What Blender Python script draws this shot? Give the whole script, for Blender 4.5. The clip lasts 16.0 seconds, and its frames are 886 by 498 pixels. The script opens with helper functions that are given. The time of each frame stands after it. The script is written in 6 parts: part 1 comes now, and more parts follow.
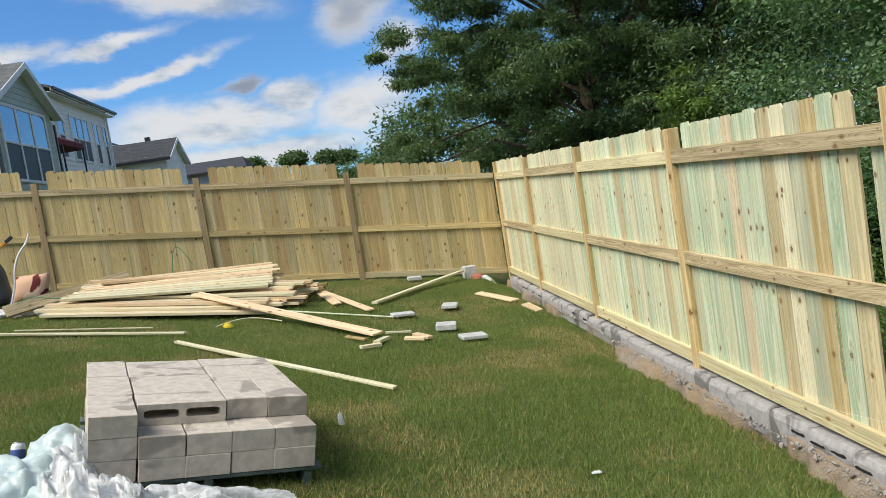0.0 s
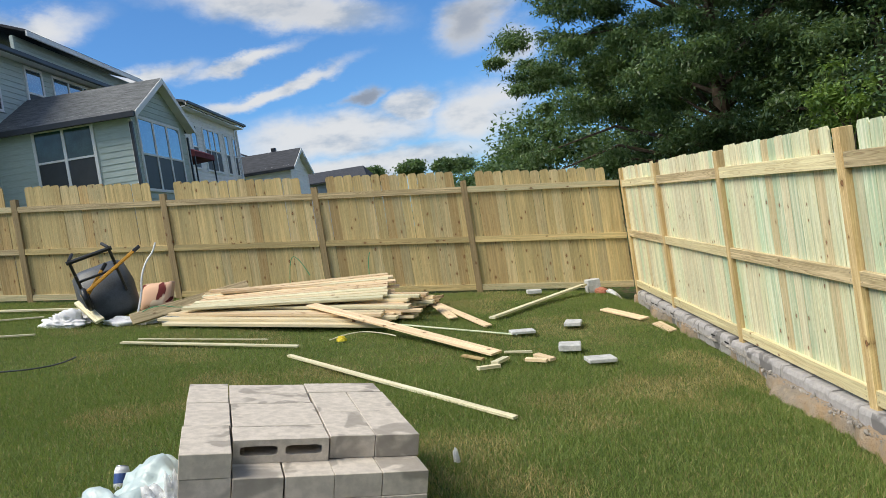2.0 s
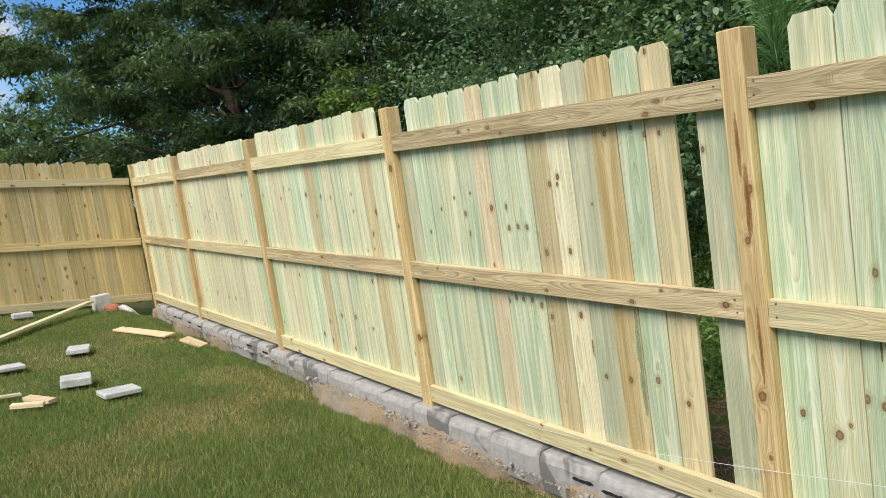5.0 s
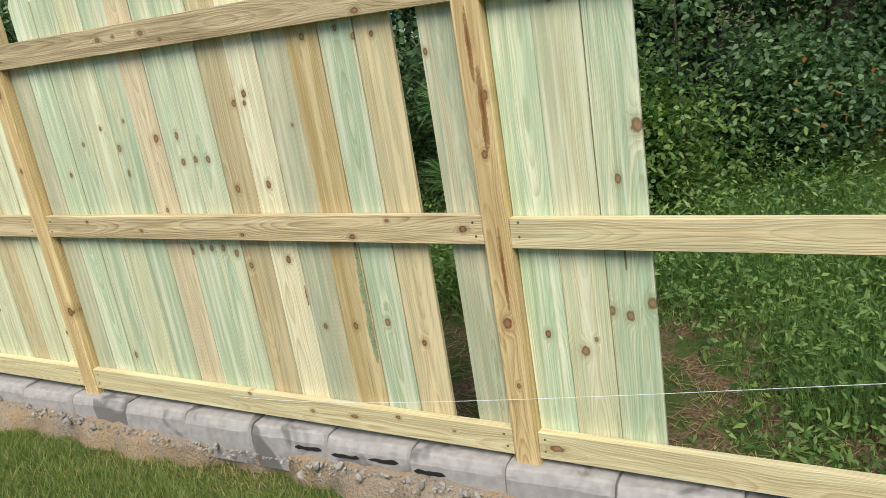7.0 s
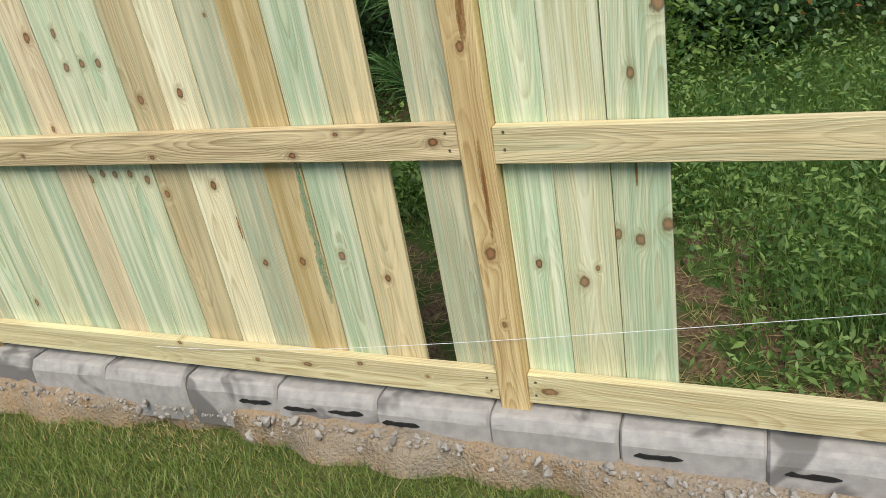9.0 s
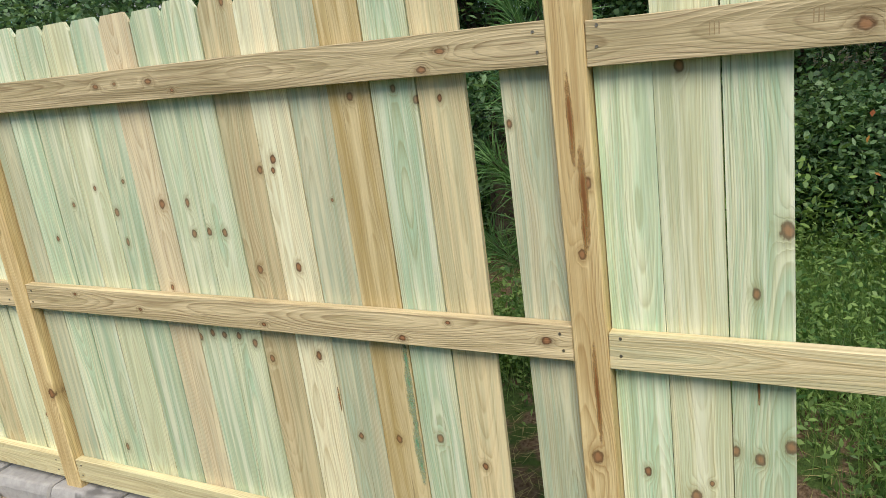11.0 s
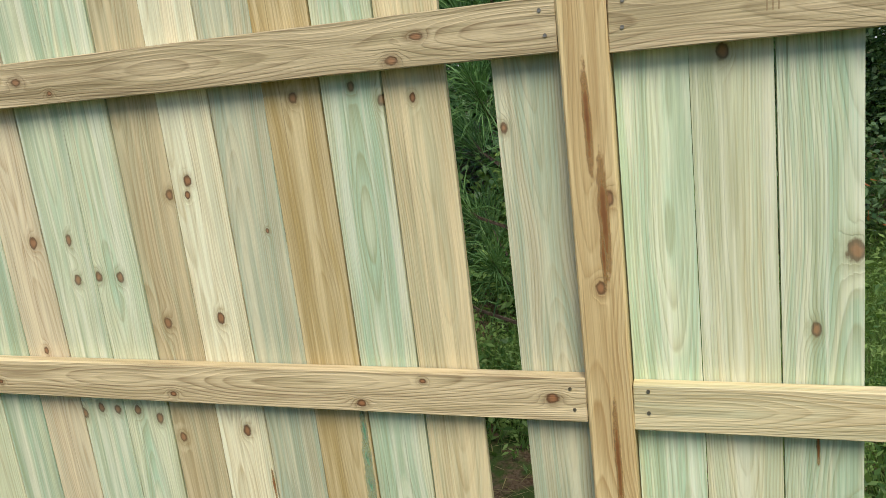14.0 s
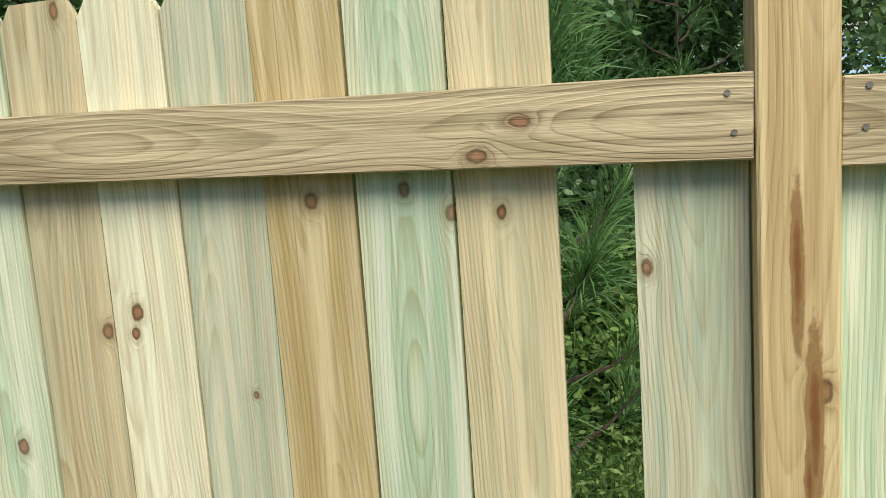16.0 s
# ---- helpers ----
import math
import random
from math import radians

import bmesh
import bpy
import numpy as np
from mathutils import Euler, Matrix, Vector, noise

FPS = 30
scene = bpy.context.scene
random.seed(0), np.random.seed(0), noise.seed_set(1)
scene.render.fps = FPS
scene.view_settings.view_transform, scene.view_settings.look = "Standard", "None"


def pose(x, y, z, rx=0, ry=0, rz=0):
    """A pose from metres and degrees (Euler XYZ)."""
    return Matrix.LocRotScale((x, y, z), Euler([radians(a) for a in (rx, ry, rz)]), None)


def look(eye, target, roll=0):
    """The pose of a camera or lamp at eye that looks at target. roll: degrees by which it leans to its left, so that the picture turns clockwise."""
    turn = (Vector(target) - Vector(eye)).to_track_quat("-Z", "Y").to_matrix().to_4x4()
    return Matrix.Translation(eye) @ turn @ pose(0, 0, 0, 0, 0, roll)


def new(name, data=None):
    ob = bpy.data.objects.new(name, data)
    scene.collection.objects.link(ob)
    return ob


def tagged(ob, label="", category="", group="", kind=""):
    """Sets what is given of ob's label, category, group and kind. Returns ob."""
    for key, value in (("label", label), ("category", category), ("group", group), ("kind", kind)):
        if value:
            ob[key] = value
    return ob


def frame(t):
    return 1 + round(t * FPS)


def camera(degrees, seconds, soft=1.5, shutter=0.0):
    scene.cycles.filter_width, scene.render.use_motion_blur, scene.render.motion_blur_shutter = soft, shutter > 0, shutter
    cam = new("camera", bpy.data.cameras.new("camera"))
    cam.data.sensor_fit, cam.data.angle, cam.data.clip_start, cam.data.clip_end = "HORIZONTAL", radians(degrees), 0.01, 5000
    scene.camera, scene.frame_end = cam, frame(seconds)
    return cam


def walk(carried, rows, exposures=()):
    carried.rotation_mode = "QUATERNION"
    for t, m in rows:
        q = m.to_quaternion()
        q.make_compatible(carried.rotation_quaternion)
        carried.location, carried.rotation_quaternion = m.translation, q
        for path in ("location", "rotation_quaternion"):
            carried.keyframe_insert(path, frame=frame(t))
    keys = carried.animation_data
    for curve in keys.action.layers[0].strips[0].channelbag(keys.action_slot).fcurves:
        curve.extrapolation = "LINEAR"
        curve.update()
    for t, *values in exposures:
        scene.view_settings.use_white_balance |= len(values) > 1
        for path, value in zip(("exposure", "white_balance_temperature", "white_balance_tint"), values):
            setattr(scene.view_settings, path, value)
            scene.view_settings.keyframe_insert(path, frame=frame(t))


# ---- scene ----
cam = camera(61.5, 16.0, 0.7)
PATH = [
    (0, (-0.249, -0.052, 1.845), (-0.02, 1.93, 1.707), -9.0),
    (0.5, (-0.241, 0.13, 1.857), (-0.164, 2.126, 1.749), -9.9),
    (1, (-0.173, 0.296, 1.879), (-0.236, 2.293, 1.801), -10.7),
    (1.5, (-0.183, 0.373, 1.882), (-0.289, 2.368, 1.792), -10.7),
    (2, (-0.255, 0.488, 1.877), (-0.329, 2.486, 1.808), -9.0),
    (2.5, (-0.349, 0.632, 1.883), (-0.34, 2.631, 1.828), -7.6),
    (3, (-0.354, 0.753, 1.875), (-0.207, 2.746, 1.797), -7.0),
    (3.5, (-0.293, 0.955, 1.867), (0.029, 2.927, 1.785), -7.1),
    (4, (-0.242, 1.16, 1.784), (0.345, 3.066, 1.632), -7.1),
    (4.5, (-0.248, 1.388, 1.745), (0.635, 3.166, 1.502), -6.6),
    (5, (-0.153, 1.564, 1.725), (0.961, 3.208, 1.49), -8.5),
    (5.2, (-0.085, 1.633, 1.71), (1.097, 3.232, 1.496), -9.6),
    (7.3, (0.169, 2.211, 1.64), (1.858, 3.094, 1.035), -9.0),
    (7.5, (0.245, 2.253, 1.625), (1.926, 3.123, 0.979), -9.4),
    (8, (0.422, 2.33, 1.611), (2.094, 3.134, 0.866), -10.8),
    (8.2, (0.457, 2.353, 1.606), (2.114, 3.113, 0.783), -10.9),
    (10.3, (0.468, 2.623, 1.694), (2.106, 3.435, 0.882), -9.6),
    (10.5, (0.461, 2.623, 1.727), (2.121, 3.477, 1.01), -9.0),
    (11, (0.468, 2.615, 1.827), (2.172, 3.529, 1.318), -7.6),
    (11.5, (0.477, 2.6, 1.872), (2.223, 3.52, 1.547), -6.2),
    (12, (0.477, 2.596, 1.869), (2.266, 3.463, 1.647), -4.1),
    (12.5, (0.479, 2.7, 1.855), (2.308, 3.482, 1.647), -4.2),
    (13, (0.483, 2.845, 1.842), (2.33, 3.566, 1.577), -6.0),
    (13.5, (0.598, 2.931, 1.738), (2.434, 3.646, 1.394), -7.5),
    (14, (0.759, 3.008, 1.713), (2.613, 3.631, 1.297), -6.8),
    (14.5, (0.883, 3.134, 1.707), (2.775, 3.621, 1.276), -6.6),
    (15, (0.995, 3.277, 1.81), (2.889, 3.748, 1.378), -5.7),
    (15.5, (1.149, 3.333, 1.803), (3.043, 3.887, 1.478), -4.4),
    (16, (1.287, 3.392, 1.794), (3.21, 3.88, 1.538), -3.9),
]
walk(cam, [(t, look(eye, target, roll)) for t, eye, target, roll in PATH],
     exposures=((0, 0.72), (5, 0.75), (8, 0.66), (11, 0.62), (12.3, 0.78), (13, 0.71), (14, 0.58), (15, 0.57), (16, 0.72)))

# ---- sky, sun ----
SUN_AZ, SUN_EL = radians(-115), radians(52)   # azimuth from +y towards +x: the light falls from the left
world = bpy.data.worlds.new("sky")
scene.world = world
world.use_nodes = True


def nd(nt, kind, ins=(), out=0):
    """A node of that kind with its inputs set or linked; returns the output socket."""
    n = nt.nodes.new(kind)
    for key, v in dict(ins).items():
        if isinstance(v, bpy.types.NodeSocket):
            nt.links.new(v, n.inputs[key])
        else:
            n.inputs[key].default_value = v
    return n.outputs[out]


def ma(nt, op, a, b=0.0, c=0.0):
    n = nt.nodes.new("ShaderNodeMath")
    n.operation = op
    for k, v in enumerate((a, b, c)):
        if isinstance(v, bpy.types.NodeSocket):
            nt.links.new(v, n.inputs[k])
        else:
            n.inputs[k].default_value = v
    return n.outputs[0]


def mixc(nt, f, a, b, blend="MIX"):
    n = nt.nodes.new("ShaderNodeMix")
    n.data_type, n.blend_type = "RGBA", blend
    for k, v in ((0, f), (6, a), (7, b)):
        if isinstance(v, bpy.types.NodeSocket):
            nt.links.new(v, n.inputs[k])
        else:
            n.inputs[k].default_value = v if k == 0 else (*v[:3], 1)
    return n.outputs[2]


def ramp(nt, f, lo, hi):
    """f mapped smoothly from lo..hi to 0..1."""
    n = nt.nodes.new("ShaderNodeMapRange")
    n.interpolation_type = "SMOOTHSTEP"
    nt.links.new(f, n.inputs[0])
    n.inputs[1].default_value, n.inputs[2].default_value = lo, hi
    return n.outputs[0]


def noise_tex(nt, vec, scale, detail=3.0, rough=0.55, warp=0.0):
    return nd(nt, "ShaderNodeTexNoise", {"Vector": vec, "Scale": scale, "Detail": detail, "Roughness": rough, "Distortion": warp})


def scaled(nt, vec, s, off=(0, 0, 0), rot=(0, 0, 0)):
    return nd(nt, "ShaderNodeMapping", {"Vector": vec, "Scale": s, "Location": off, "Rotation": rot})


def make_sky():
    nt = world.node_tree
    nt.nodes.clear()
    sky = nt.nodes.new("ShaderNodeTexSky")
    sky.sky_type, sky.sun_disc = "NISHITA", False
    sky.sun_elevation, sky.sun_rotation = SUN_EL, SUN_AZ
    sky.air_density, sky.dust_density, sky.ozone_density = 1.0, 0.3, 2.5
    way = nt.nodes.new("ShaderNodeTexCoord").outputs["Generated"]
    sep = nt.nodes.new("ShaderNodeSeparateXYZ")
    nt.links.new(way, sep.inputs[0])
    up = ma(nt, "MAXIMUM", sep.outputs[2], 0.0)
    flat = ma(nt, "ADD", up, 0.16)
    comb = nt.nodes.new("ShaderNodeCombineXYZ")
    nt.links.new(ma(nt, "DIVIDE", sep.outputs[0], flat), comb.inputs[0])
    nt.links.new(ma(nt, "DIVIDE", sep.outputs[1], flat), comb.inputs[1])
    plane = comb.outputs[0]
    puffs = noise_tex(nt, scaled(nt, plane, (1.5, 0.9, 1), (3.1, 0.4, 0)), 1.0, 7, 0.58, 0.3)
    streaks = noise_tex(nt, scaled(nt, plane, (0.45, 3.2, 1), (0.3, 1.7, 0), (0, 0, radians(-38))), 1.0, 6, 0.6, 0.4)
    low = ramp(nt, sep.outputs[2], 0.34, 0.08)
    m1 = ramp(nt, ma(nt, "ADD", puffs, ma(nt, "MULTIPLY", low, 0.08)), 0.47, 0.61)
    m2 = ma(nt, "MULTIPLY", ramp(nt, streaks, 0.53, 0.70), 0.85)
    # the clouds over the houses: azimuth, elevation, half length and half height in degrees, tilt, greyness
    deg = 180 / math.pi
    az = ma(nt, "MULTIPLY", ma(nt, "ARCTAN2", sep.outputs[0], sep.outputs[1]), deg)
    el = ma(nt, "MULTIPLY", ma(nt, "ARCSINE", sep.outputs[2]), deg)
    w1 = noise_tex(nt, scaled(nt, way, (9, 9, 16)), 1.0, 6, 0.62)
    w2 = noise_tex(nt, scaled(nt, way, (9, 9, 16), (5, 1, 3)), 1.0, 6, 0.62)
    wz = ma(nt, "ADD", az, ma(nt, "MULTIPLY_ADD", w1, 7.0, -3.5))
    we = ma(nt, "ADD", el, ma(nt, "MULTIPLY_ADD", w2, 3.4, -1.7))
    body, dusk = 0.0, 0.0
    for a0, e0, hw, hh, tilt, grey in ((-14.6, 14.0, 5.0, 0.62, 11, 0.0), (-13.0, 11.5, 6.0, 0.62, 14, 0.0), (-11.5, 17.2, 8.0, 1.3, -9, 0.45), (-6.8, 10.2, 1.9, 0.75, 14, 1.0),
                                       (-9.0, 7.7, 8.5, 1.7, 0, 0.1), (-2.8, 9.2, 2.6, 1.2, 10, 0.0), (2.0, 7.8, 4.0, 2.4, 0, 0.25), (-8.0, 5.2, 13.0, 1.3, 0, 0.25),
                                       (3.0, 14.6, 3.6, 1.7, 20, 0.75), (5.6, 12.0, 2.2, 1.6, 30, 0.1), (-30.0, 16.5, 6.0, 1.2, 12, 0.2), (-23.0, 13.0, 4.5, 0.9, 10, 0.1), (-24.0, 8.5, 7.0, 1.6, 0, 0.2)):
        c, d = math.cos(radians(tilt)), math.sin(radians(tilt))
        du, dv = ma(nt, "SUBTRACT", wz, a0), ma(nt, "SUBTRACT", we, e0)
        u = ma(nt, "MULTIPLY_ADD", du, c / hw, ma(nt, "MULTIPLY", dv, d / hw))
        v = ma(nt, "MULTIPLY_ADD", dv, c / hh, ma(nt, "MULTIPLY", du, -d / hh))
        g = ma(nt, "POWER", 2.718, ma(nt, "MULTIPLY", ma(nt, "MULTIPLY_ADD", u, u, ma(nt, "MULTIPLY", v, v)), -0.8))
        body = ma(nt, "MAXIMUM", body, g)
        if grey:
            dusk = ma(nt, "MAXIMUM", dusk, ma(nt, "MULTIPLY", g, grey))
    m3 = ma(nt, "MULTIPLY", ramp(nt, ma(nt, "ADD", body, ma(nt, "MULTIPLY_ADD", puffs, 0.5, -0.25)), 0.18, 0.86), 0.94)
    away = ma(nt, "MAXIMUM", ramp(nt, ma(nt, "ABSOLUTE", ma(nt, "ADD", az, 11.0)), 34, 46), ramp(nt, el, 20, 27))
    mask = ma(nt, "MAXIMUM", ma(nt, "MULTIPLY", ma(nt, "MAXIMUM", m1, m2), away), m3)
    shade = noise_tex(nt, scaled(nt, way, (13, 13, 30), (8, 2, 0)), 1.0, 5)
    white = mixc(nt, ramp(nt, shade, 0.32, 0.58), (0.50, 0.60, 0.74), (0.98, 0.99, 1.0))
    white = mixc(nt, ramp(nt, dusk, 0.15, 1.0), white, (0.36, 0.41, 0.50))
    blue = mixc(nt, 1.0, sky.outputs[0], (0.53, 0.88, 1.20), "MULTIPLY")
    b1 = nd(nt, "ShaderNodeBackground", {"Color": blue, "Strength": SKY})
    b2 = nd(nt, "ShaderNodeBackground", {"Color": white, "Strength": CLOUD})
    mix = nd(nt, "ShaderNodeMixShader", {0: mask, 1: b1, 2: b2})
    nt.links.new(mix, nt.nodes.new("ShaderNodeOutputWorld").inputs[0])


SKY, CLOUD = 0.078, 0.47
make_sky()
sun = new("sun", bpy.data.lights.new("sun", "SUN"))
sun.data.energy, sun.data.angle, sun.data.color = 2.8, radians(36), (1.0, 0.92, 0.76)
sun_from = Vector((math.sin(SUN_AZ) * math.cos(SUN_EL), math.cos(SUN_AZ) * math.cos(SUN_EL), math.sin(SUN_EL)))
sun.matrix_world = look(sun_from * 60, (0, 0, 0))


# ---- materials ----
def material(name, rough=0.7, spec=0.3, metal=0.0):
    m = bpy.data.materials.new(name)
    m.use_nodes = True
    b = m.node_tree.nodes["Principled BSDF"]
    b.inputs["Roughness"].default_value = rough
    b.inputs["Specular IOR Level"].default_value = spec
    b.inputs["Metallic"].default_value = metal
    return m, m.node_tree, b


def bump(nt, b, h, strength=0.3, dist=0.01):
    n = nd(nt, "ShaderNodeBump", {"Height": h, "Strength": strength, "Distance": dist})
    nt.links.new(n, b.inputs["Normal"])


def plain(name, col, rough=0.7, spec=0.3, metal=0.0, vary=0.25, size=6.0, bumpy=0.15):
    """A surface with soft blotches and fine grain."""
    m, nt, b = material(name, rough, spec, metal)
    tc = nt.nodes.new("ShaderNodeTexCoord").outputs["Object"]
    n1 = noise_tex(nt, tc, size, 4)
    n2 = noise_tex(nt, tc, size * 14, 2)
    f = ma(nt, "ADD", ma(nt, "MULTIPLY", n1, 0.65), ma(nt, "MULTIPLY", n2, 0.35))
    lo = tuple(c * (1 - vary) for c in col)
    hi = tuple(min(1, c * (1 + vary)) for c in col)
    nt.links.new(mixc(nt, ramp(nt, f, 0.3, 0.7), lo, hi), b.inputs["Base Color"])
    bump(nt, b, n2, bumpy, 0.004)
    return m


def wood(name, base, late, tint, tint_amount=0.5, ring=520.0, knots=0.45, rand=0.2, knotcol=(0.10, 0.045, 0.02), grain=0.78):
    """Sawn pine: growth rings along the board's local z that flow round its knots.
    A board's own knots are its properties knot_0 to knot_5: (x, z, radius)."""
    base, tint = [(c[0] * 1.01, c[1] * 1.03, c[2] * 1.13) for c in (base, tint)]
    m, nt, b = material(name, 0.62, 0.25)
    tc = nt.nodes.new("ShaderNodeTexCoord").outputs["Object"]
    isl = nt.nodes.new("ShaderNodeObjectInfo").outputs["Random"]
    cmb = nt.nodes.new("ShaderNodeCombineXYZ")
    nt.links.new(ma(nt, "MULTIPLY", isl, 37.0), cmb.inputs[1])
    nt.links.new(ma(nt, "MULTIPLY", isl, 211.0), cmb.inputs[2])
    add = nt.nodes.new("ShaderNodeVectorMath")
    nt.links.new(tc, add.inputs[0])
    nt.links.new(cmb.outputs[0], add.inputs[1])
    p = add.outputs[0]
    sep = nt.nodes.new("ShaderNodeSeparateXYZ")
    nt.links.new(p, sep.inputs[0])
    raw = nt.nodes.new("ShaderNodeSeparateXYZ")
    nt.links.new(tc, raw.inputs[0])
    rx, ry, rz = raw.outputs
    # the board's own knots: distance in radii to the nearest, and the grain pushed aside by each
    kd, push = None, 0.0
    for k in range(6):
        at = nt.nodes.new("ShaderNodeAttribute")
        at.attribute_type, at.attribute_name = "OBJECT", "knot_%d" % k
        ks = nt.nodes.new("ShaderNodeSeparateXYZ")
        nt.links.new(at.outputs["Vector"], ks.inputs[0])
        dx = ma(nt, "SUBTRACT", rx, ks.outputs[0])
        dz = ma(nt, "MULTIPLY", ma(nt, "SUBTRACT", rz, ks.outputs[1]), 0.74)
        kr = ma(nt, "MAXIMUM", ks.outputs[2], 0.0001)
        d1 = ma(nt, "DIVIDE", ma(nt, "SQRT", ma(nt, "MULTIPLY_ADD", dx, dx, ma(nt, "MULTIPLY", dz, dz))), kr)
        lz = ma(nt, "MULTIPLY", dz, 0.42)
        d2 = ma(nt, "DIVIDE", ma(nt, "MULTIPLY_ADD", dx, dx, ma(nt, "MULTIPLY", lz, lz)), ma(nt, "MULTIPLY", kr, kr))
        e = ma(nt, "MULTIPLY", ma(nt, "POWER", 2.718, ma(nt, "MULTIPLY", d2, -0.22)), dx)
        push = ma(nt, "MULTIPLY_ADD", e, 0.88, push)
        kd = d1 if kd is None else ma(nt, "MINIMUM", kd, d1)
    bx = ma(nt, "SUBTRACT", rx, push)
    # the rings lie round a pith line that wanders behind the board, so that they show as loops and bands
    deep = noise_tex(nt, scaled(nt, p, (0.0, 1.0, 0.50)), 1.0, 3, 0.5)
    side = noise_tex(nt, scaled(nt, p, (0.0, 1.0, 0.30), (5, 3, 8)), 1.0, 1)
    px = ma(nt, "ADD", bx, ma(nt, "MULTIPLY_ADD", side, 0.36, -0.18))
    py = ma(nt, "ADD", ry, ma(nt, "MULTIPLY_ADD", deep, 0.22, -0.055))
    across = ma(nt, "SQRT", ma(nt, "ADD", ma(nt, "MULTIPLY", px, px), ma(nt, "MULTIPLY", py, py)))
    bands = nt.nodes.new("ShaderNodeCombineXYZ")
    nt.links.new(ma(nt, "MULTIPLY", across, 60.0), bands.inputs[0])
    nt.links.new(ma(nt, "MULTIPLY", isl, 37.0), bands.inputs[1])
    nt.links.new(ma(nt, "MULTIPLY", sep.outputs[2], 0.5), bands.inputs[2])
    vor = nt.nodes.new("ShaderNodeTexVoronoi")
    vor.voronoi_dimensions = "2D"
    cell = nt.nodes.new("ShaderNodeCombineXYZ")
    nt.links.new(ma(nt, "MULTIPLY_ADD", rx, 12.0, ma(nt, "MULTIPLY", isl, 57.0)), cell.inputs[0])
    nt.links.new(ma(nt, "MULTIPLY", sep.outputs[2], 6.4), cell.inputs[1])
    nt.links.new(cell.outputs[0], vor.inputs["Vector"])
    vor.inputs["Scale"].default_value = 1.0
    d, vcol = vor.outputs["Distance"], vor.outputs["Color"]
    vs = nt.nodes.new("ShaderNodeSeparateColor")
    nt.links.new(vcol, vs.inputs[0])
    gate = ma(nt, "LESS_THAN", vs.outputs[0], knots * 0.17)
    flow = noise_tex(nt, scaled(nt, p, (5.0, 3.0, 0.75)), 1.0, 2, 0.4)
    wob = noise_tex(nt, scaled(nt, p, (30.0, 20.0, 2.2)), 1.0, 2)
    d = ma(nt, "DIVIDE", d, ma(nt, "MULTIPLY_ADD", vs.outputs[2], 0.08, 0.09))
    d = ma(nt, "ADD", d, ma(nt, "MULTIPLY_ADD", gate, -9.0, 9.0))
    kd = ma(nt, "MINIMUM", kd, d)
    ragged = noise_tex(nt, scaled(nt, p, (1.0, 1.0, 0.7)), 75.0, 3)
    kd = ma(nt, "ADD", kd, ma(nt, "MULTIPLY_ADD", ragged, 0.9, -0.45))
    near = ma(nt, "POWER", 2.718, ma(nt, "MULTIPLY", ma(nt, "MULTIPLY", kd, kd), -0.30))
    ph = ma(nt, "ADD", ma(nt, "MULTIPLY", across, ring * 0.34), ma(nt, "ADD", ma(nt, "MULTIPLY", flow, 2.2), ma(nt, "MULTIPLY", wob, 0.8)))
    ph = ma(nt, "ADD", ph, ma(nt, "MULTIPLY", near, 2.4))
    saw = ma(nt, "FRACT", ph)
    rings = ma(nt, "MULTIPLY", ma(nt, "POWER", saw, 2.0), ramp(nt, saw, 1.0, 0.82))
    fine = noise_tex(nt, scaled(nt, p, (240.0, 120.0, 5.0)), 1.0, 2)
    broad = noise_tex(nt, bands.outputs[0], 1.0, 3, 0.5, 0.4)
    soft = noise_tex(nt, scaled(nt, bands.outputs[0], (0.8, 1.0, 1.6), (9, 4, 7)), 1.0, 2)
    patch = noise_tex(nt, scaled(nt, p, (9.0, 5.0, 1.6), (4, 1, 2)), 1.0, 4, 0.6, 0.6)
    col = mixc(nt, ma(nt, "MULTIPLY", ramp(nt, patch, 0.34, 0.66), tint_amount * 0.55), base, tint)
    col = mixc(nt, ma(nt, "MULTIPLY", ramp(nt, broad, 0.44, 0.60), tint_amount * 0.95), col, tint)
    col = mixc(nt, ma(nt, "MULTIPLY", ramp(nt, soft, 0.15, 0.62), ma(nt, "MINIMUM", ma(nt, "MULTIPLY", rings, grain), 1.0)), col, late)
    col = mixc(nt, ma(nt, "MULTIPLY", ramp(nt, fine, 0.44, 0.70), 0.28), col, tuple(c * 0.75 for c in late))
    lit = noise_tex(nt, scaled(nt, p, (120.0, 90.0, 3.0), (6, 2, 3)), 1.0, 3, 0.6)
    col = mixc(nt, ma(nt, "MULTIPLY", ramp(nt, lit, 0.50, 0.70), 0.45), col, tuple(min(0.88, c * 1.18) for c in base))
    stain = noise_tex(nt, scaled(nt, p, (16.0, 9.0, 0.5), (3, 8, 5)), 1.0, 4, 0.6)
    col = mixc(nt, ma(nt, "MULTIPLY", ramp(nt, stain, 0.50, 0.68), tint_amount * 0.85), col, tuple(0.62 * t + 0.25 * l for t, l in zip(tint, late)))
    streak = noise_tex(nt, scaled(nt, p, (75.0, 40.0, 1.3), (2, 5, 1)), 1.0, 3, 0.6)
    col = mixc(nt, ma(nt, "MULTIPLY", ramp(nt, streak, 0.52, 0.74), 0.38), col, late)
    check = noise_tex(nt, scaled(nt, p, (150.0, 60.0, 1.6), (7, 3, 9)), 1.0, 2)
    col = mixc(nt, ma(nt, "MULTIPLY", ramp(nt, check, 0.68, 0.74), 0.5), col, tuple(c * 0.5 for c in late))
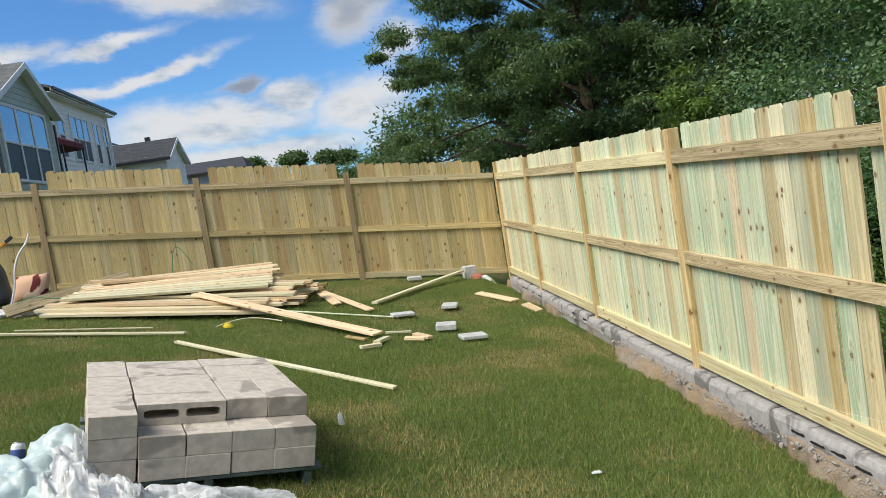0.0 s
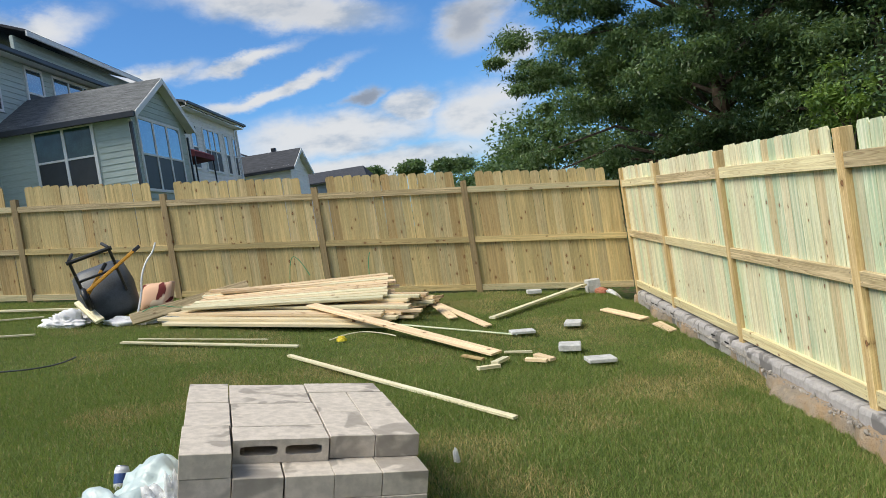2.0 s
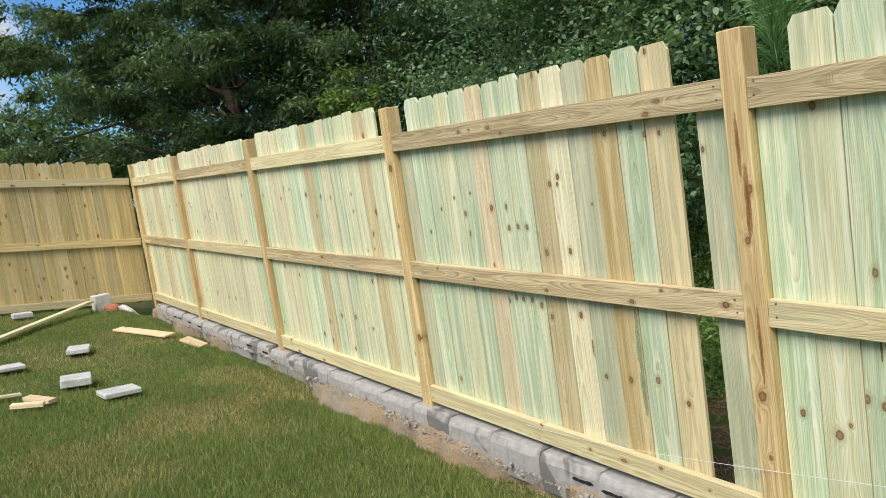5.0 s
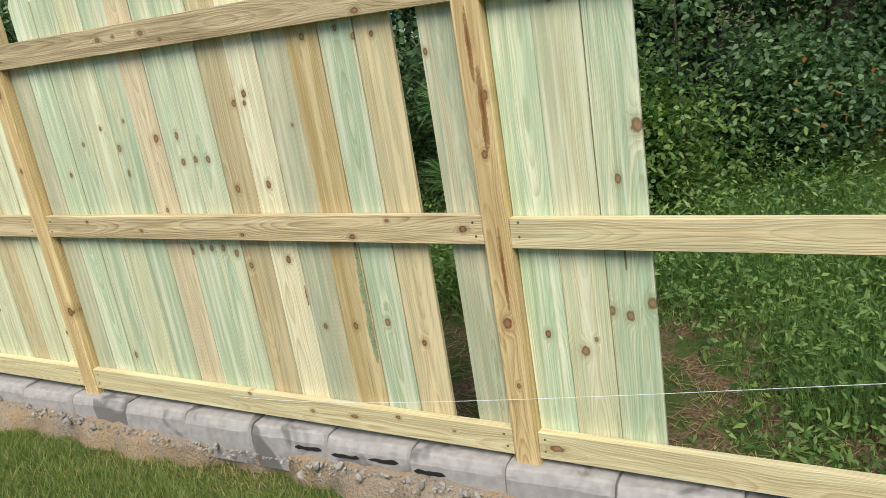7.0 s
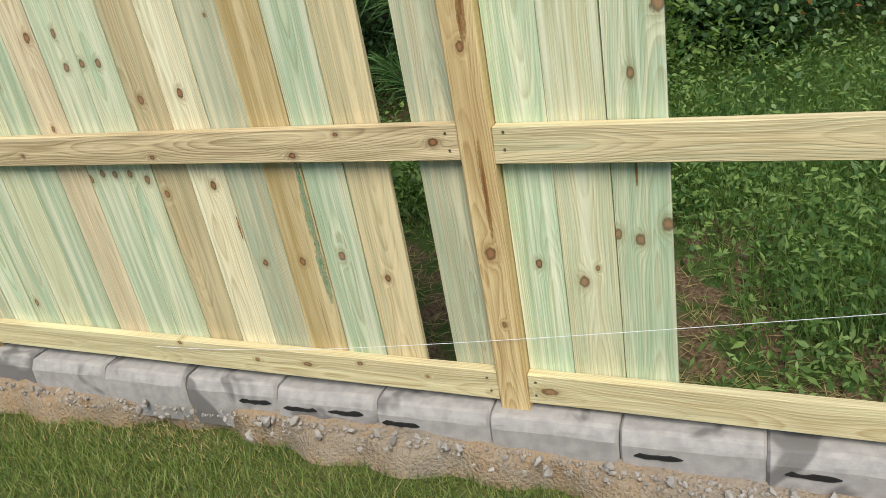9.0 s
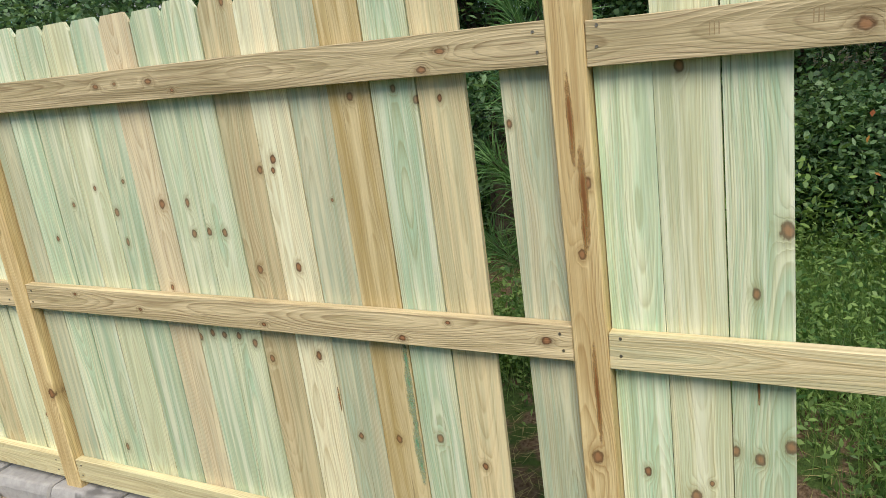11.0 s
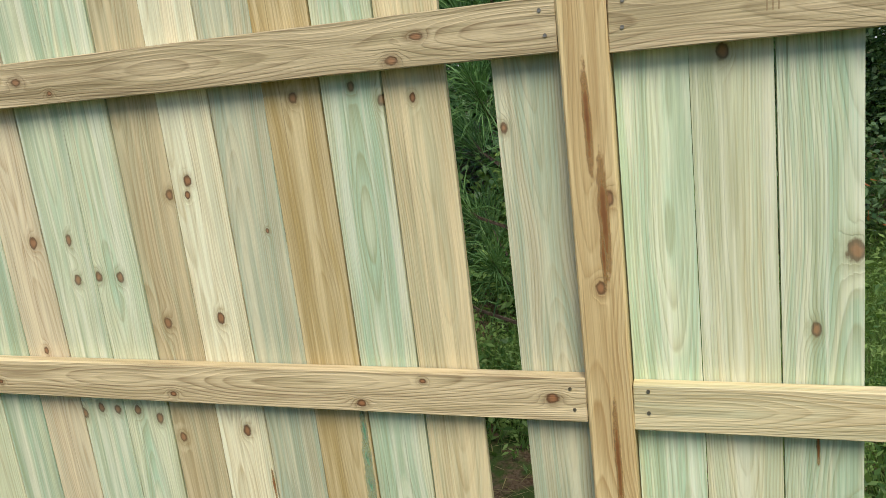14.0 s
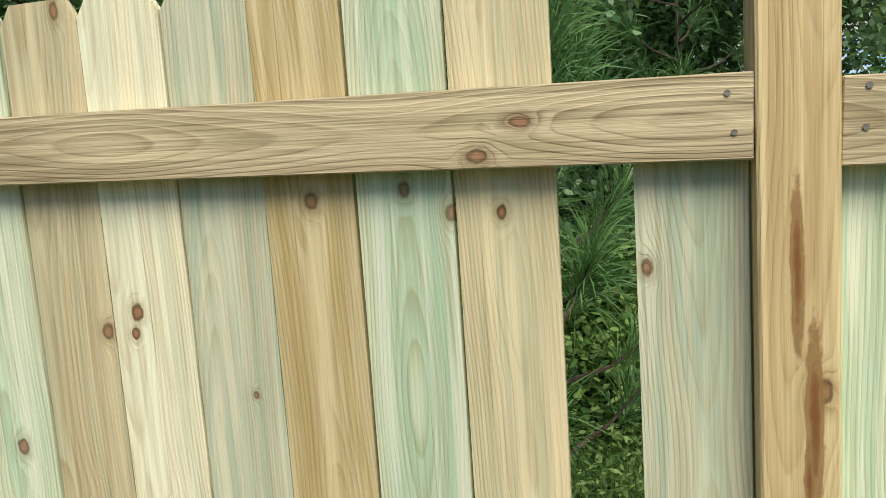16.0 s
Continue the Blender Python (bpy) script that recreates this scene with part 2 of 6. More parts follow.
    pale = noise_tex(nt, scaled(nt, p, (34.0, 30.0, 1.0), (1, 9, 4)), 1.0, 3)
    col = mixc(nt, ma(nt, "MULTIPLY", ramp(nt, pale, 0.50, 0.66), 0.6), col, tuple(min(0.88, c * 1.2) for c in base))
    bright = ma(nt, "MULTIPLY_ADD", isl, rand, 1.0 - rand * 0.6)
    bc = nt.nodes.new("ShaderNodeCombineColor")
    for k in range(3):
        nt.links.new(bright, bc.inputs[k])
    col = mixc(nt, 1.0, col, bc.outputs[0], "MULTIPLY")
    col = mixc(nt, ma(nt, "MULTIPLY", ramp(nt, kd, 2.6, 0.9), 0.42), col, tuple(0.8 * l + 0.1 * q for l, q in zip(late, knotcol)))
    kc = mixc(nt, ramp(nt, kd, 0.25, 0.85), tuple(min(1, c * 3.2) for c in knotcol), knotcol)
    col = mixc(nt, ma(nt, "MULTIPLY", ramp(nt, kd, 1.14, 0.76), ma(nt, "MULTIPLY_ADD", isl, 0.2, 0.74)), col, kc)
    nt.links.new(col, b.inputs["Base Color"])
    bump(nt, b, ma(nt, "ADD", ma(nt, "MULTIPLY", rings, 0.5), fine), 0.6, 0.0026)
    return m


MINT = wood("pine_mint", (0.81, 0.80, 0.51), (0.36, 0.35, 0.17), (0.44, 0.62, 0.39), 0.80, 560, 0.06)
PALE = wood("pine_pale", (0.85, 0.81, 0.50), (0.44, 0.37, 0.17), (0.58, 0.65, 0.40), 0.7, 600, 0.06)
CREAM = wood("pine_cream", (0.85, 0.76, 0.48), (0.43, 0.32, 0.14), (0.62, 0.63, 0.41), 0.6, 520, 0.12)
TAN = wood("pine_tan", (0.66, 0.54, 0.30), (0.35, 0.24, 0.10), (0.54, 0.53, 0.31), 0.65, 560, 0.25)
GREY = wood("pine_grey", (0.63, 0.58, 0.37), (0.34, 0.28, 0.14), (0.42, 0.51, 0.34), 0.80, 660, 0.06)
PEACH = wood("pine_peach", (0.75, 0.63, 0.39), (0.44, 0.28, 0.13), (0.64, 0.61, 0.39), 0.6, 560, 0.25)
STRAW = wood("pine_straw", (0.63, 0.48, 0.215), (0.33, 0.21, 0.075), (0.49, 0.44, 0.21), 0.5, 560, 0.5, 0.3)
BISCUIT = wood("pine_biscuit", (0.64, 0.50, 0.25), (0.35, 0.23, 0.09), (0.48, 0.46, 0.25), 0.55, 560, 0.6, 0.3)
HONEY = wood("pine_honey", (0.65, 0.53, 0.28), (0.37, 0.25, 0.09), (0.53, 0.39, 0.15), 0.8, 560, 0.12)
RUST = wood("pine_rust", (0.52, 0.37, 0.16), (0.27, 0.14, 0.05), (0.48, 0.40, 0.19), 0.5, 520, 0.7, 0.3)
POSTW = wood("pine_post", (0.73, 0.57, 0.28), (0.38, 0.22, 0.08), (0.55, 0.37, 0.15), 0.55, 560, 0.25, grain=1.0)
POSTB = wood("pine_post_aged", (0.36, 0.26, 0.13), (0.18, 0.11, 0.05), (0.28, 0.23, 0.12), 0.6, 400, 0.5, grain=0.6)
RAIL = wood("pine_rail", (0.66, 0.53, 0.30), (0.19, 0.115, 0.05), (0.42, 0.34, 0.17), 0.7, 560, 0.2, grain=0.95)
RAILP = wood("pine_rail_pale", (0.77, 0.66, 0.37), (0.44, 0.31, 0.13), (0.60, 0.55, 0.31), 0.5, 520, 0.25, grain=0.9)
FRESH = wood("pine_fresh", (0.84, 0.64, 0.39), (0.54, 0.34, 0.17), (0.74, 0.54, 0.32), 0.5, 480, 1.1, 0.3)


def concrete(name, col, damp=0.5):
    m, nt, b = material(name, 0.88, 0.2)
    tc = nt.nodes.new("ShaderNodeTexCoord").outputs["Object"]
    rnd = nt.nodes.new("ShaderNodeObjectInfo").outputs["Random"]
    cmb = nt.nodes.new("ShaderNodeCombineXYZ")
    for k in range(3):
        nt.links.new(ma(nt, "MULTIPLY", rnd, 31.0 + 9 * k), cmb.inputs[k])
    add = nt.nodes.new("ShaderNodeVectorMath")
    nt.links.new(tc, add.inputs[0])
    nt.links.new(cmb.outputs[0], add.inputs[1])
    p = add.outputs[0]
    big = noise_tex(nt, p, 3.2, 3, 0.5, 0.6)
    mid = noise_tex(nt, p, 22, 4)
    grit = noise_tex(nt, p, 260, 2)
    c = mixc(nt, ramp(nt, mid, 0.3, 0.7), tuple(x * 0.86 for x in col), tuple(min(1, x * 1.1) for x in col))
    c = mixc(nt, ma(nt, "MULTIPLY", ramp(nt, big, 0.54, 0.60), damp), c, tuple(x * 0.42 for x in col))
    c = mixc(nt, ma(nt, "MULTIPLY", ramp(nt, grit, 0.55, 0.8), 0.35), c, tuple(x * 0.45 for x in col))
    nt.links.new(c, b.inputs["Base Color"])
    bump(nt, b, ma(nt, "ADD", grit, mid), 0.35, 0.003)
    return m


BLOCK = concrete("concrete_block", (0.60, 0.54, 0.47), 0.66)
CURB = concrete("concrete_curb", (0.38, 0.365, 0.36), 0.9)
CAPC = concrete("concrete_cap", (0.54, 0.545, 0.54), 0.25)
# near-black that paints the shade inside the footing blocks' core slots
SLOT_SHADE = plain("slot_shade", (0.02, 0.02, 0.02), 0.95)


def leaf_mat(name, lo, hi, rough=0.55, trans=0.35):
    m, nt, b = material(name, rough, 0.35)
    r = nt.nodes.new("ShaderNodeNewGeometry").outputs["Random Per Island"]
    tc = nt.nodes.new("ShaderNodeTexCoord").outputs["Object"]
    clump = noise_tex(nt, tc, 0.9, 3)
    f = ma(nt, "ADD", ma(nt, "MULTIPLY", r, 0.6), ma(nt, "MULTIPLY", clump, 0.5))
    c = mixc(nt, ramp(nt, f, 0.2, 0.85), lo, hi)
    nt.links.new(c, b.inputs["Base Color"])
    t = nd(nt, "ShaderNodeBsdfTranslucent", {"Color": mixc(nt, 0.5, c, (hi[0] * 1.4, hi[1] * 1.5, hi[2] * 0.6))})
    mx = nd(nt, "ShaderNodeMixShader", {0: trans, 1: b.outputs[0], 2: t})
    nt.links.new(mx, nt.nodes["Material Output"].inputs[0])
    return m


GRASS = leaf_mat("grass_blades", (0.074, 0.138, 0.034), (0.248, 0.315, 0.096), 0.6, 0.35)
STRAWG = leaf_mat("dry_grass_blades", (0.24, 0.22, 0.09), (0.46, 0.38, 0.18), 0.7, 0.2)
OAKL = leaf_mat("oak_leaves", (0.024, 0.062, 0.028), (0.160, 0.240, 0.112), 0.38)
BUSHL = leaf_mat("bush_leaves", (0.034, 0.090, 0.038), (0.24, 0.37, 0.19), 0.42)
LIMEL = leaf_mat("lime_leaves", (0.06, 0.13, 0.03), (0.20, 0.30, 0.08), 0.5)
PINED = leaf_mat("dark_pine_needles", (0.022, 0.062, 0.03), (0.075, 0.150, 0.070), 0.5, 0.2)
PINEL = leaf_mat("pine_needles", (0.055, 0.14, 0.045), (0.19, 0.35, 0.12), 0.5, 0.2)
WEEDL = leaf_mat("weed_leaves", (0.045, 0.12, 0.035), (0.27, 0.40, 0.125), 0.5)
REDL = leaf_mat("turning_leaves", (0.28, 0.07, 0.03), (0.45, 0.22, 0.05), 0.6)
BARK = plain("bark", (0.11, 0.085, 0.065), 0.95, 0.1, 0, 0.5, 9, 0.8)


def ground_mat():
    """Lawn soil inside the yard, leaf litter and bare earth past the fence line."""
    m, nt, b = material("ground", 0.95, 0.1)
    pos = nt.nodes.new("ShaderNodeNewGeometry").outputs["Position"]
    sep = nt.nodes.new("ShaderNodeSeparateXYZ")
    nt.links.new(pos, sep.inputs[0])
    n1, n2, n3 = noise_tex(nt, pos, 0.8, 4), noise_tex(nt, pos, 7, 4), noise_tex(nt, pos, 60, 3)
    lawn = mixc(nt, ramp(nt, n2, 0.3, 0.7), (0.085, 0.120, 0.034), (0.145, 0.165, 0.055))
    lawn = mixc(nt, ma(nt, "MULTIPLY", ramp(nt, n1, 0.56, 0.72), 0.6), lawn, (0.22, 0.19, 0.085))
    litter = mixc(nt, ramp(nt, n3, 0.35, 0.65), (0.10, 0.065, 0.04), (0.26, 0.18, 0.12))
    litter = mixc(nt, ramp(nt, n2, 0.42, 0.58), litter, (0.075, 0.12, 0.035))
    c = mixc(nt, ramp(nt, sep.outputs[0], 2.25, 2.35), lawn, litter)
    c = mixc(nt, ma(nt, "MULTIPLY", ramp(nt, n3, 0.4, 0.8), 0.4), c, (0.03, 0.03, 0.015))
    nt.links.new(c, b.inputs["Base Color"])
    bump(nt, b, ma(nt, "ADD", n3, n2), 0.7, 0.03)
    return m


GROUND = ground_mat()


def soil_mat():
    m, nt, b = material("bare_soil", 0.95, 0.1)
    pos = nt.nodes.new("ShaderNodeNewGeometry").outputs["Position"]
    n1, n2, n3 = noise_tex(nt, pos, 2.2, 4), noise_tex(nt, pos, 14, 4), noise_tex(nt, pos, 90, 3)
    c = mixc(nt, ramp(nt, n1, 0.40, 0.62), (0.37, 0.265, 0.165), (0.27, 0.235, 0.195))
    c = mixc(nt, ramp(nt, n2, 0.35, 0.72), c, (0.34, 0.285, 0.22))
    c = mixc(nt, ma(nt, "MULTIPLY", ramp(nt, n3, 0.5, 0.75), 0.5), c, (0.13, 0.09, 0.06))
    nt.links.new(c, b.inputs["Base Color"])
    bump(nt, b, ma(nt, "ADD", n3, n2), 0.8, 0.02)
    return m


SOIL = soil_mat()


# ---- mesh helpers ----
def empty(name, m=None):
    ob = new(name)
    ob.empty_display_size = 0.1
    if m is not None:
        ob.matrix_basis = m
    return ob


def to_mesh(name, bm, mat):
    me = bpy.data.meshes.new(name)
    bmesh.ops.recalc_face_normals(bm, faces=bm.faces)
    bm.to_mesh(me)
    bm.free()
    if mat:
        me.materials.append(mat)
    return me


def part(name, bm, mat, parent=None, label="", m=None):
    """A bmesh as one mesh object under a thing or a part (m is relative to the parent)."""
    me = bm if isinstance(bm, bpy.types.Mesh) else to_mesh(name, bm, mat)
    ob = new(name, me)
    if parent is not None:
        ob.parent = parent
    if m is not None:
        ob.matrix_basis = m
    return tagged(ob, label)


def add_box(bm, sx, sy, sz, m=None, bev=0.0):
    """A box centred on x and y with its foot at z = 0, moved by m."""
    r = bmesh.ops.create_cube(bm, size=1.0, matrix=Matrix.Translation((0, 0, sz / 2)) @ Matrix.Diagonal((sx, sy, sz, 1)))
    vs = r["verts"]
    if bev:
        es = list({e for v in vs for e in v.link_edges})
        r2 = bmesh.ops.bevel(bm, geom=es, offset=bev, segments=1, affect="EDGES")
        vs = list({v for f in r2["faces"] for v in f.verts} | {v for v in vs if v.is_valid})
    if m is not None:
        bmesh.ops.transform(bm, matrix=m, verts=vs)
    return vs


def box(sx, sy, sz, bev=0.0, m=None):
    bm = bmesh.new()
    add_box(bm, sx, sy, sz, m, bev)
    return bm


def prism(outline, depth, m=None, bm=None):
    """An outline in x and z, thick along +y."""
    bm = bm or bmesh.new()
    a = [bm.verts.new((x, 0, z)) for x, z in outline]
    b = [bm.verts.new((x, depth, z)) for x, z in outline]
    bm.faces.new(a), bm.faces.new(b[::-1])
    for k in range(len(a)):
        bm.faces.new((a[k], b[k], b[(k + 1) % len(a)], a[(k + 1) % len(a)]))
    if m is not None:
        bmesh.ops.transform(bm, matrix=m, verts=a + b)
    return bm


def tube(pts, r, name, mat, parent=None, label="", res=3):
    cu = bpy.data.curves.new(name, "CURVE")
    cu.dimensions, cu.bevel_depth, cu.bevel_resolution = "3D", r, res
    sp = cu.splines.new("NURBS")
    sp.points.add(len(pts) - 1)
    for q, v in zip(sp.points, pts):
        q.co = (*v, 1)
    sp.use_endpoint_u, sp.order_u = True, 3
    tmp = bpy.data.objects.new(name, cu)
    me = bpy.data.meshes.new_from_object(tmp)
    bpy.data.objects.remove(tmp)
    me.materials.clear()
    me.materials.append(mat)
    return part(name, me, mat, parent, label)


def raw_mesh(name, verts, faces, mat):
    """Many small faces at once, from arrays; every face has the same number of corners."""
    me = bpy.data.meshes.new(name)
    n, k = faces.shape
    me.vertices.add(len(verts))
    me.vertices.foreach_set("co", np.ascontiguousarray(verts, dtype=np.float32).ravel())
    me.loops.add(n * k)
    me.loops.foreach_set("vertex_index", np.ascontiguousarray(faces, dtype=np.int32).ravel())
    me.polygons.add(n)
    me.polygons.foreach_set("loop_start", np.arange(0, n * k, k, dtype=np.int32))
    me.update(calc_edges=True)
    me.materials.append(mat)
    return me


rng = np.random.default_rng(7)
R = random.Random(11)


# ---- ground ----
def lawn_z(x, y):
    """Height of the ground: the yard falls towards the right-hand fence and rises away from the first eye."""
    xx = np.clip(x, -11.0, 2.35)
    yy = np.clip(y, -6.0, 14.0)
    z = 0.13 * (2.1 - xx) + 0.042 * (yy - 3.2) - 0.045 + 0.19 * np.exp(-((x + 1.3) ** 2 + (y - 4.1) ** 2) / 1.2)
    t = np.clip((x - 1.75) / 0.4, 0, 1)
    edge = -(0.075 + 0.014 * np.clip(yy - 3.6, 0, 9)) * t * t * (3 - 2 * t)   # the ground drops to the footing
    u = np.clip((x - 2.4) / 1.2, 0, 1)
    past = 0.16 * u * u * (3 - 2 * u) + 0.05 * np.clip(x - 3.6, 0, 12)
    bumps = 0.012 * np.sin(x * 2.3 + 1.1 * y) + 0.010 * np.sin(2.9 * y - 1.4 * x)
    return z + edge + past + bumps


def make_ground():
    def axis(lo, hi, step, far):
        core = np.arange(lo, hi + 1e-6, step)
        out = np.geomspace(1.0, far, 16)
        return np.concatenate([lo - out[::-1], core, hi + out])
    xs, ys = axis(-11, 8, 0.14, 900), axis(-4, 15, 0.16, 900)
    X, Y = np.meshgrid(xs, ys)
    v = np.stack([X, Y, lawn_z(X, Y)], -1).reshape(-1, 3)
    i = np.arange(len(xs) * len(ys)).reshape(len(ys), len(xs))
    f = np.stack([i[:-1, :-1], i[:-1, 1:], i[1:, 1:], i[1:, :-1]], -1).reshape(-1, 4)
    ob = new("ground", raw_mesh("ground", v, f, GROUND))
    for pl in ob.data.polygons:
        pl.use_smooth = True
    tagged(ob, "sloping lawn ground with leaf litter beyond the fence", "ground", kind="structure")


make_ground()


def make_soil():
    ys = np.arange(-2.0, 12.6, 0.05)
    ws = np.linspace(0, 1, 14)
    v, rows = [], len(ws)
    for y in ys:
        left = 2.165 + 0.04 * math.sin(y * 1.7) + 0.05 * math.sin(y * 4.3 + 1) - 0.06 * max(0, math.sin(y * 1.3 - 7.0)) + 0.025 * math.sin(y * 19) + 0.045 * min(2.0, max(0, y - 6))
        for w in ws:
            x = left + (2.25 - left) * w
            h = 0.100 + 0.016 * noise.noise((x * 9, y * 9, 0)) + 0.016 * noise.noise((x * 31, y * 31, 3)) - 0.105 * (1 - min(1, w * 2.6)) ** 1.5 + 0.03 * w * w
            v.append((x, y, float(lawn_z(x, y)) + h))
    i = np.arange(len(v)).reshape(len(ys), rows)
    f = np.stack([i[:-1, :-1], i[:-1, 1:], i[1:, 1:], i[1:, :-1]], -1).reshape(-1, 4)
    ob = new("soil_strip", raw_mesh("soil_strip", np.array(v), f, SOIL))
    tagged(ob, "strip of bare orange soil along the block footing", "soil", kind="structure")


make_soil()

# ---- fences ----
XF, T0 = 2.300, 3.2            # front of the right-hand fence's posts; where its heights are given


def rise(y):
    return 0.026 * (y - T0)


def board_mesh(name, w, th, ln, mat, ear=0.0, bev=0.0):
    """A board: width along x, thickness along +y, length along z."""
    if ear:
        o = [(-w / 2, 0), (w / 2, 0), (w / 2, ln - ear), (w / 2 - ear * 0.62, ln), (-w / 2 + ear * 0.62, ln), (-w / 2, ln - ear)]
        return to_mesh(name, prism(o, th), mat)
    bm = box(w, th, ln, bev, Matrix.Translation((0, th / 2, 0)))
    return to_mesh(name, bm, mat)


boards = {}


def board(name, w, th, ln, mat, parent, m, ear=0.0, bev=0.0, label=""):
    key = (name, round(w, 3), round(th, 3), round(ln, 2), mat.name, ear)
    if key not in boards:
        boards[key] = board_mesh(name, w, th, round(ln, 2) if name != "rail" else ln, mat, ear, bev)
    return part(name, boards[key], mat, parent, label, m)


def along(a, b, face):
    """A pose whose z runs from a to b and whose -y looks along face."""
    z = (Vector(b) - Vector(a)).normalized()
    y = -Vector(face)
    y = (y - z * y.dot(z)).normalized()
    x = y.cross(z)
    return Matrix((x, y, z)).transposed().to_4x4(), a


def lay(name, a, b, face, w, th, mat, parent=None, label="", bev=0.002, ear=0.0):
    """A board from a to b (middles of its front face's ends)."""
    rot, o = along(a, b, face)
    ln = (Vector(b) - Vector(a)).length
    me = board_mesh(name, w, th, ln, mat, ear, bev)
    return part(name, me, mat, parent, label, Matrix.Translation(o) @ rot)


def fence_right():
    fence = tagged(empty("privacy_fence", Matrix.Identity(4)), "new unstained pine dog-eared privacy fence with greenish boards, one bay unfinished", "fence", "yard fences")
    posts = [0.745, 3.185, 5.63, 8.07, 10.49, 12.62]
    rot = Matrix.Rotation(radians(-90), 4, "Z")                # the front (-y) looks towards -x after this turn
    pw = 0.098
    for k, y in enumerate(posts):
        top = 2.035 + rise(y) + (0.02 if k == 5 else 0)
        m = Matrix.Translation((XF - 0.003, y, 0.085 + rise(y) - 0.12)) @ rot
        board("post", pw, 0.098, top - (0.085 + rise(y) - 0.12), POSTW, fence, m, bev=0.004)
    for lo, hi in zip(posts[:-1], posts[1:]):
        a, b = lo + pw / 2 + 0.001, hi - pw / 2 - 0.001
        for z, hgt, mats in ((1.868, 0.110, RAIL), (1.058, 0.105, RAIL), (0.237, 0.108, RAILP)):
            dz = 0.012 if (hi < 4 and z > 1) else 0.0
            mid = z - hgt / 2 - dz
            mt = RAILP if R.random() < 0.25 and hi > 6 else TAN if hi < 4 and 1 < z < 1.5 else mats
            lay("rail", (XF + 0.003, b, mid + rise(b)), (XF + 0.003, a, mid + rise(a)), (-1, 0, 0), hgt, 0.038, mt, fence)
    pick = 0.1464
    xp = XF + 0.0425

    def picket(y, w, mat, top, bottom=0.165, ear=0.035, lean=0.0):
        z0 = bottom + rise(y) + R.uniform(-0.006, 0.006)
        ln = top + rise(y) - z0
        m = Matrix.Translation((xp + R.uniform(0, 0.003), y, z0)) @ rot @ Matrix.Rotation(lean + R.uniform(-0.0012, 0.0012), 4, "Y")
        ob = board("picket", w, 0.016, ln, mat, fence, m, ear)
        if y > 5.6:
            for k in range(R.choice((0, 1, 1, 2, 2, 3))):
                ob["knot_%d" % k] = (R.uniform(-0.055, 0.055), R.choice(whorls) + R.uniform(-0.05, 0.05) - z0, R.uniform(0.006, 0.014))

    whorls = [0.45, 0.62, 0.98, 1.22, 1.5, 1.63, 1.95]
    first = [TAN, MINT, HONEY, GREY, CREAM, TAN, MINT, MINT, PEACH, MINT, PALE, MINT, MINT]
    for k, mt in enumerate(first):
        picket(3.564 + 0.1502 * k, pick, mt, 2.055 + R.uniform(-0.008, 0.008), lean=0.0)
    picket(5.51, 0.125, GREY, 1.80, ear=0.0)
    picket(3.310, 0.147, GREY, 1.80, ear=0.0)
    picket(3.0615, 0.143, MINT, 1.80, ear=0.0)
    picket(2.9105, 0.1535, PALE, 2.045)
    picket(2.756, 0.1508, MINT, 2.055)
    pool = [PALE, PALE, PALE, CREAM, PALE, TAN, CREAM, MINT, CREAM]
    for lo, hi in ((5.63, 8.07), (8.07, 10.49), (10.49, 12.70)):
        y = lo + pw / 2 + 0.07
        picket(y - 0.004, 0.13, R.choice(pool), 1.80, ear=0.0)
        y += 0.145
        while y + 0.075 < hi - pw / 2 + 0.01:
            picket(y, pick, R.choice(pool), 2.062 + R.uniform(-0.01, 0.01))
            y += 0.1505
        left = hi - pw / 2 - (y - 0.075)
        if left > 0.03:
            picket(y - 0.075 + left / 2, left - 0.004, R.choice(pool), 1.80, ear=0.0)
    return fence


right_fence = fence_right()
YB = 12.70


def back_line(x, which):
    d = 2.3 - x
    return {"top": 2.125 + 0.1135 * d, "mid": 1.265 + 0.128 * d, "low": 0.46 + 0.131 * d,
            "pick": 2.34 + 0.125 * d, "post": 2.21 + 0.117 * d, "foot": 0.36 + 0.131 * d}[which]


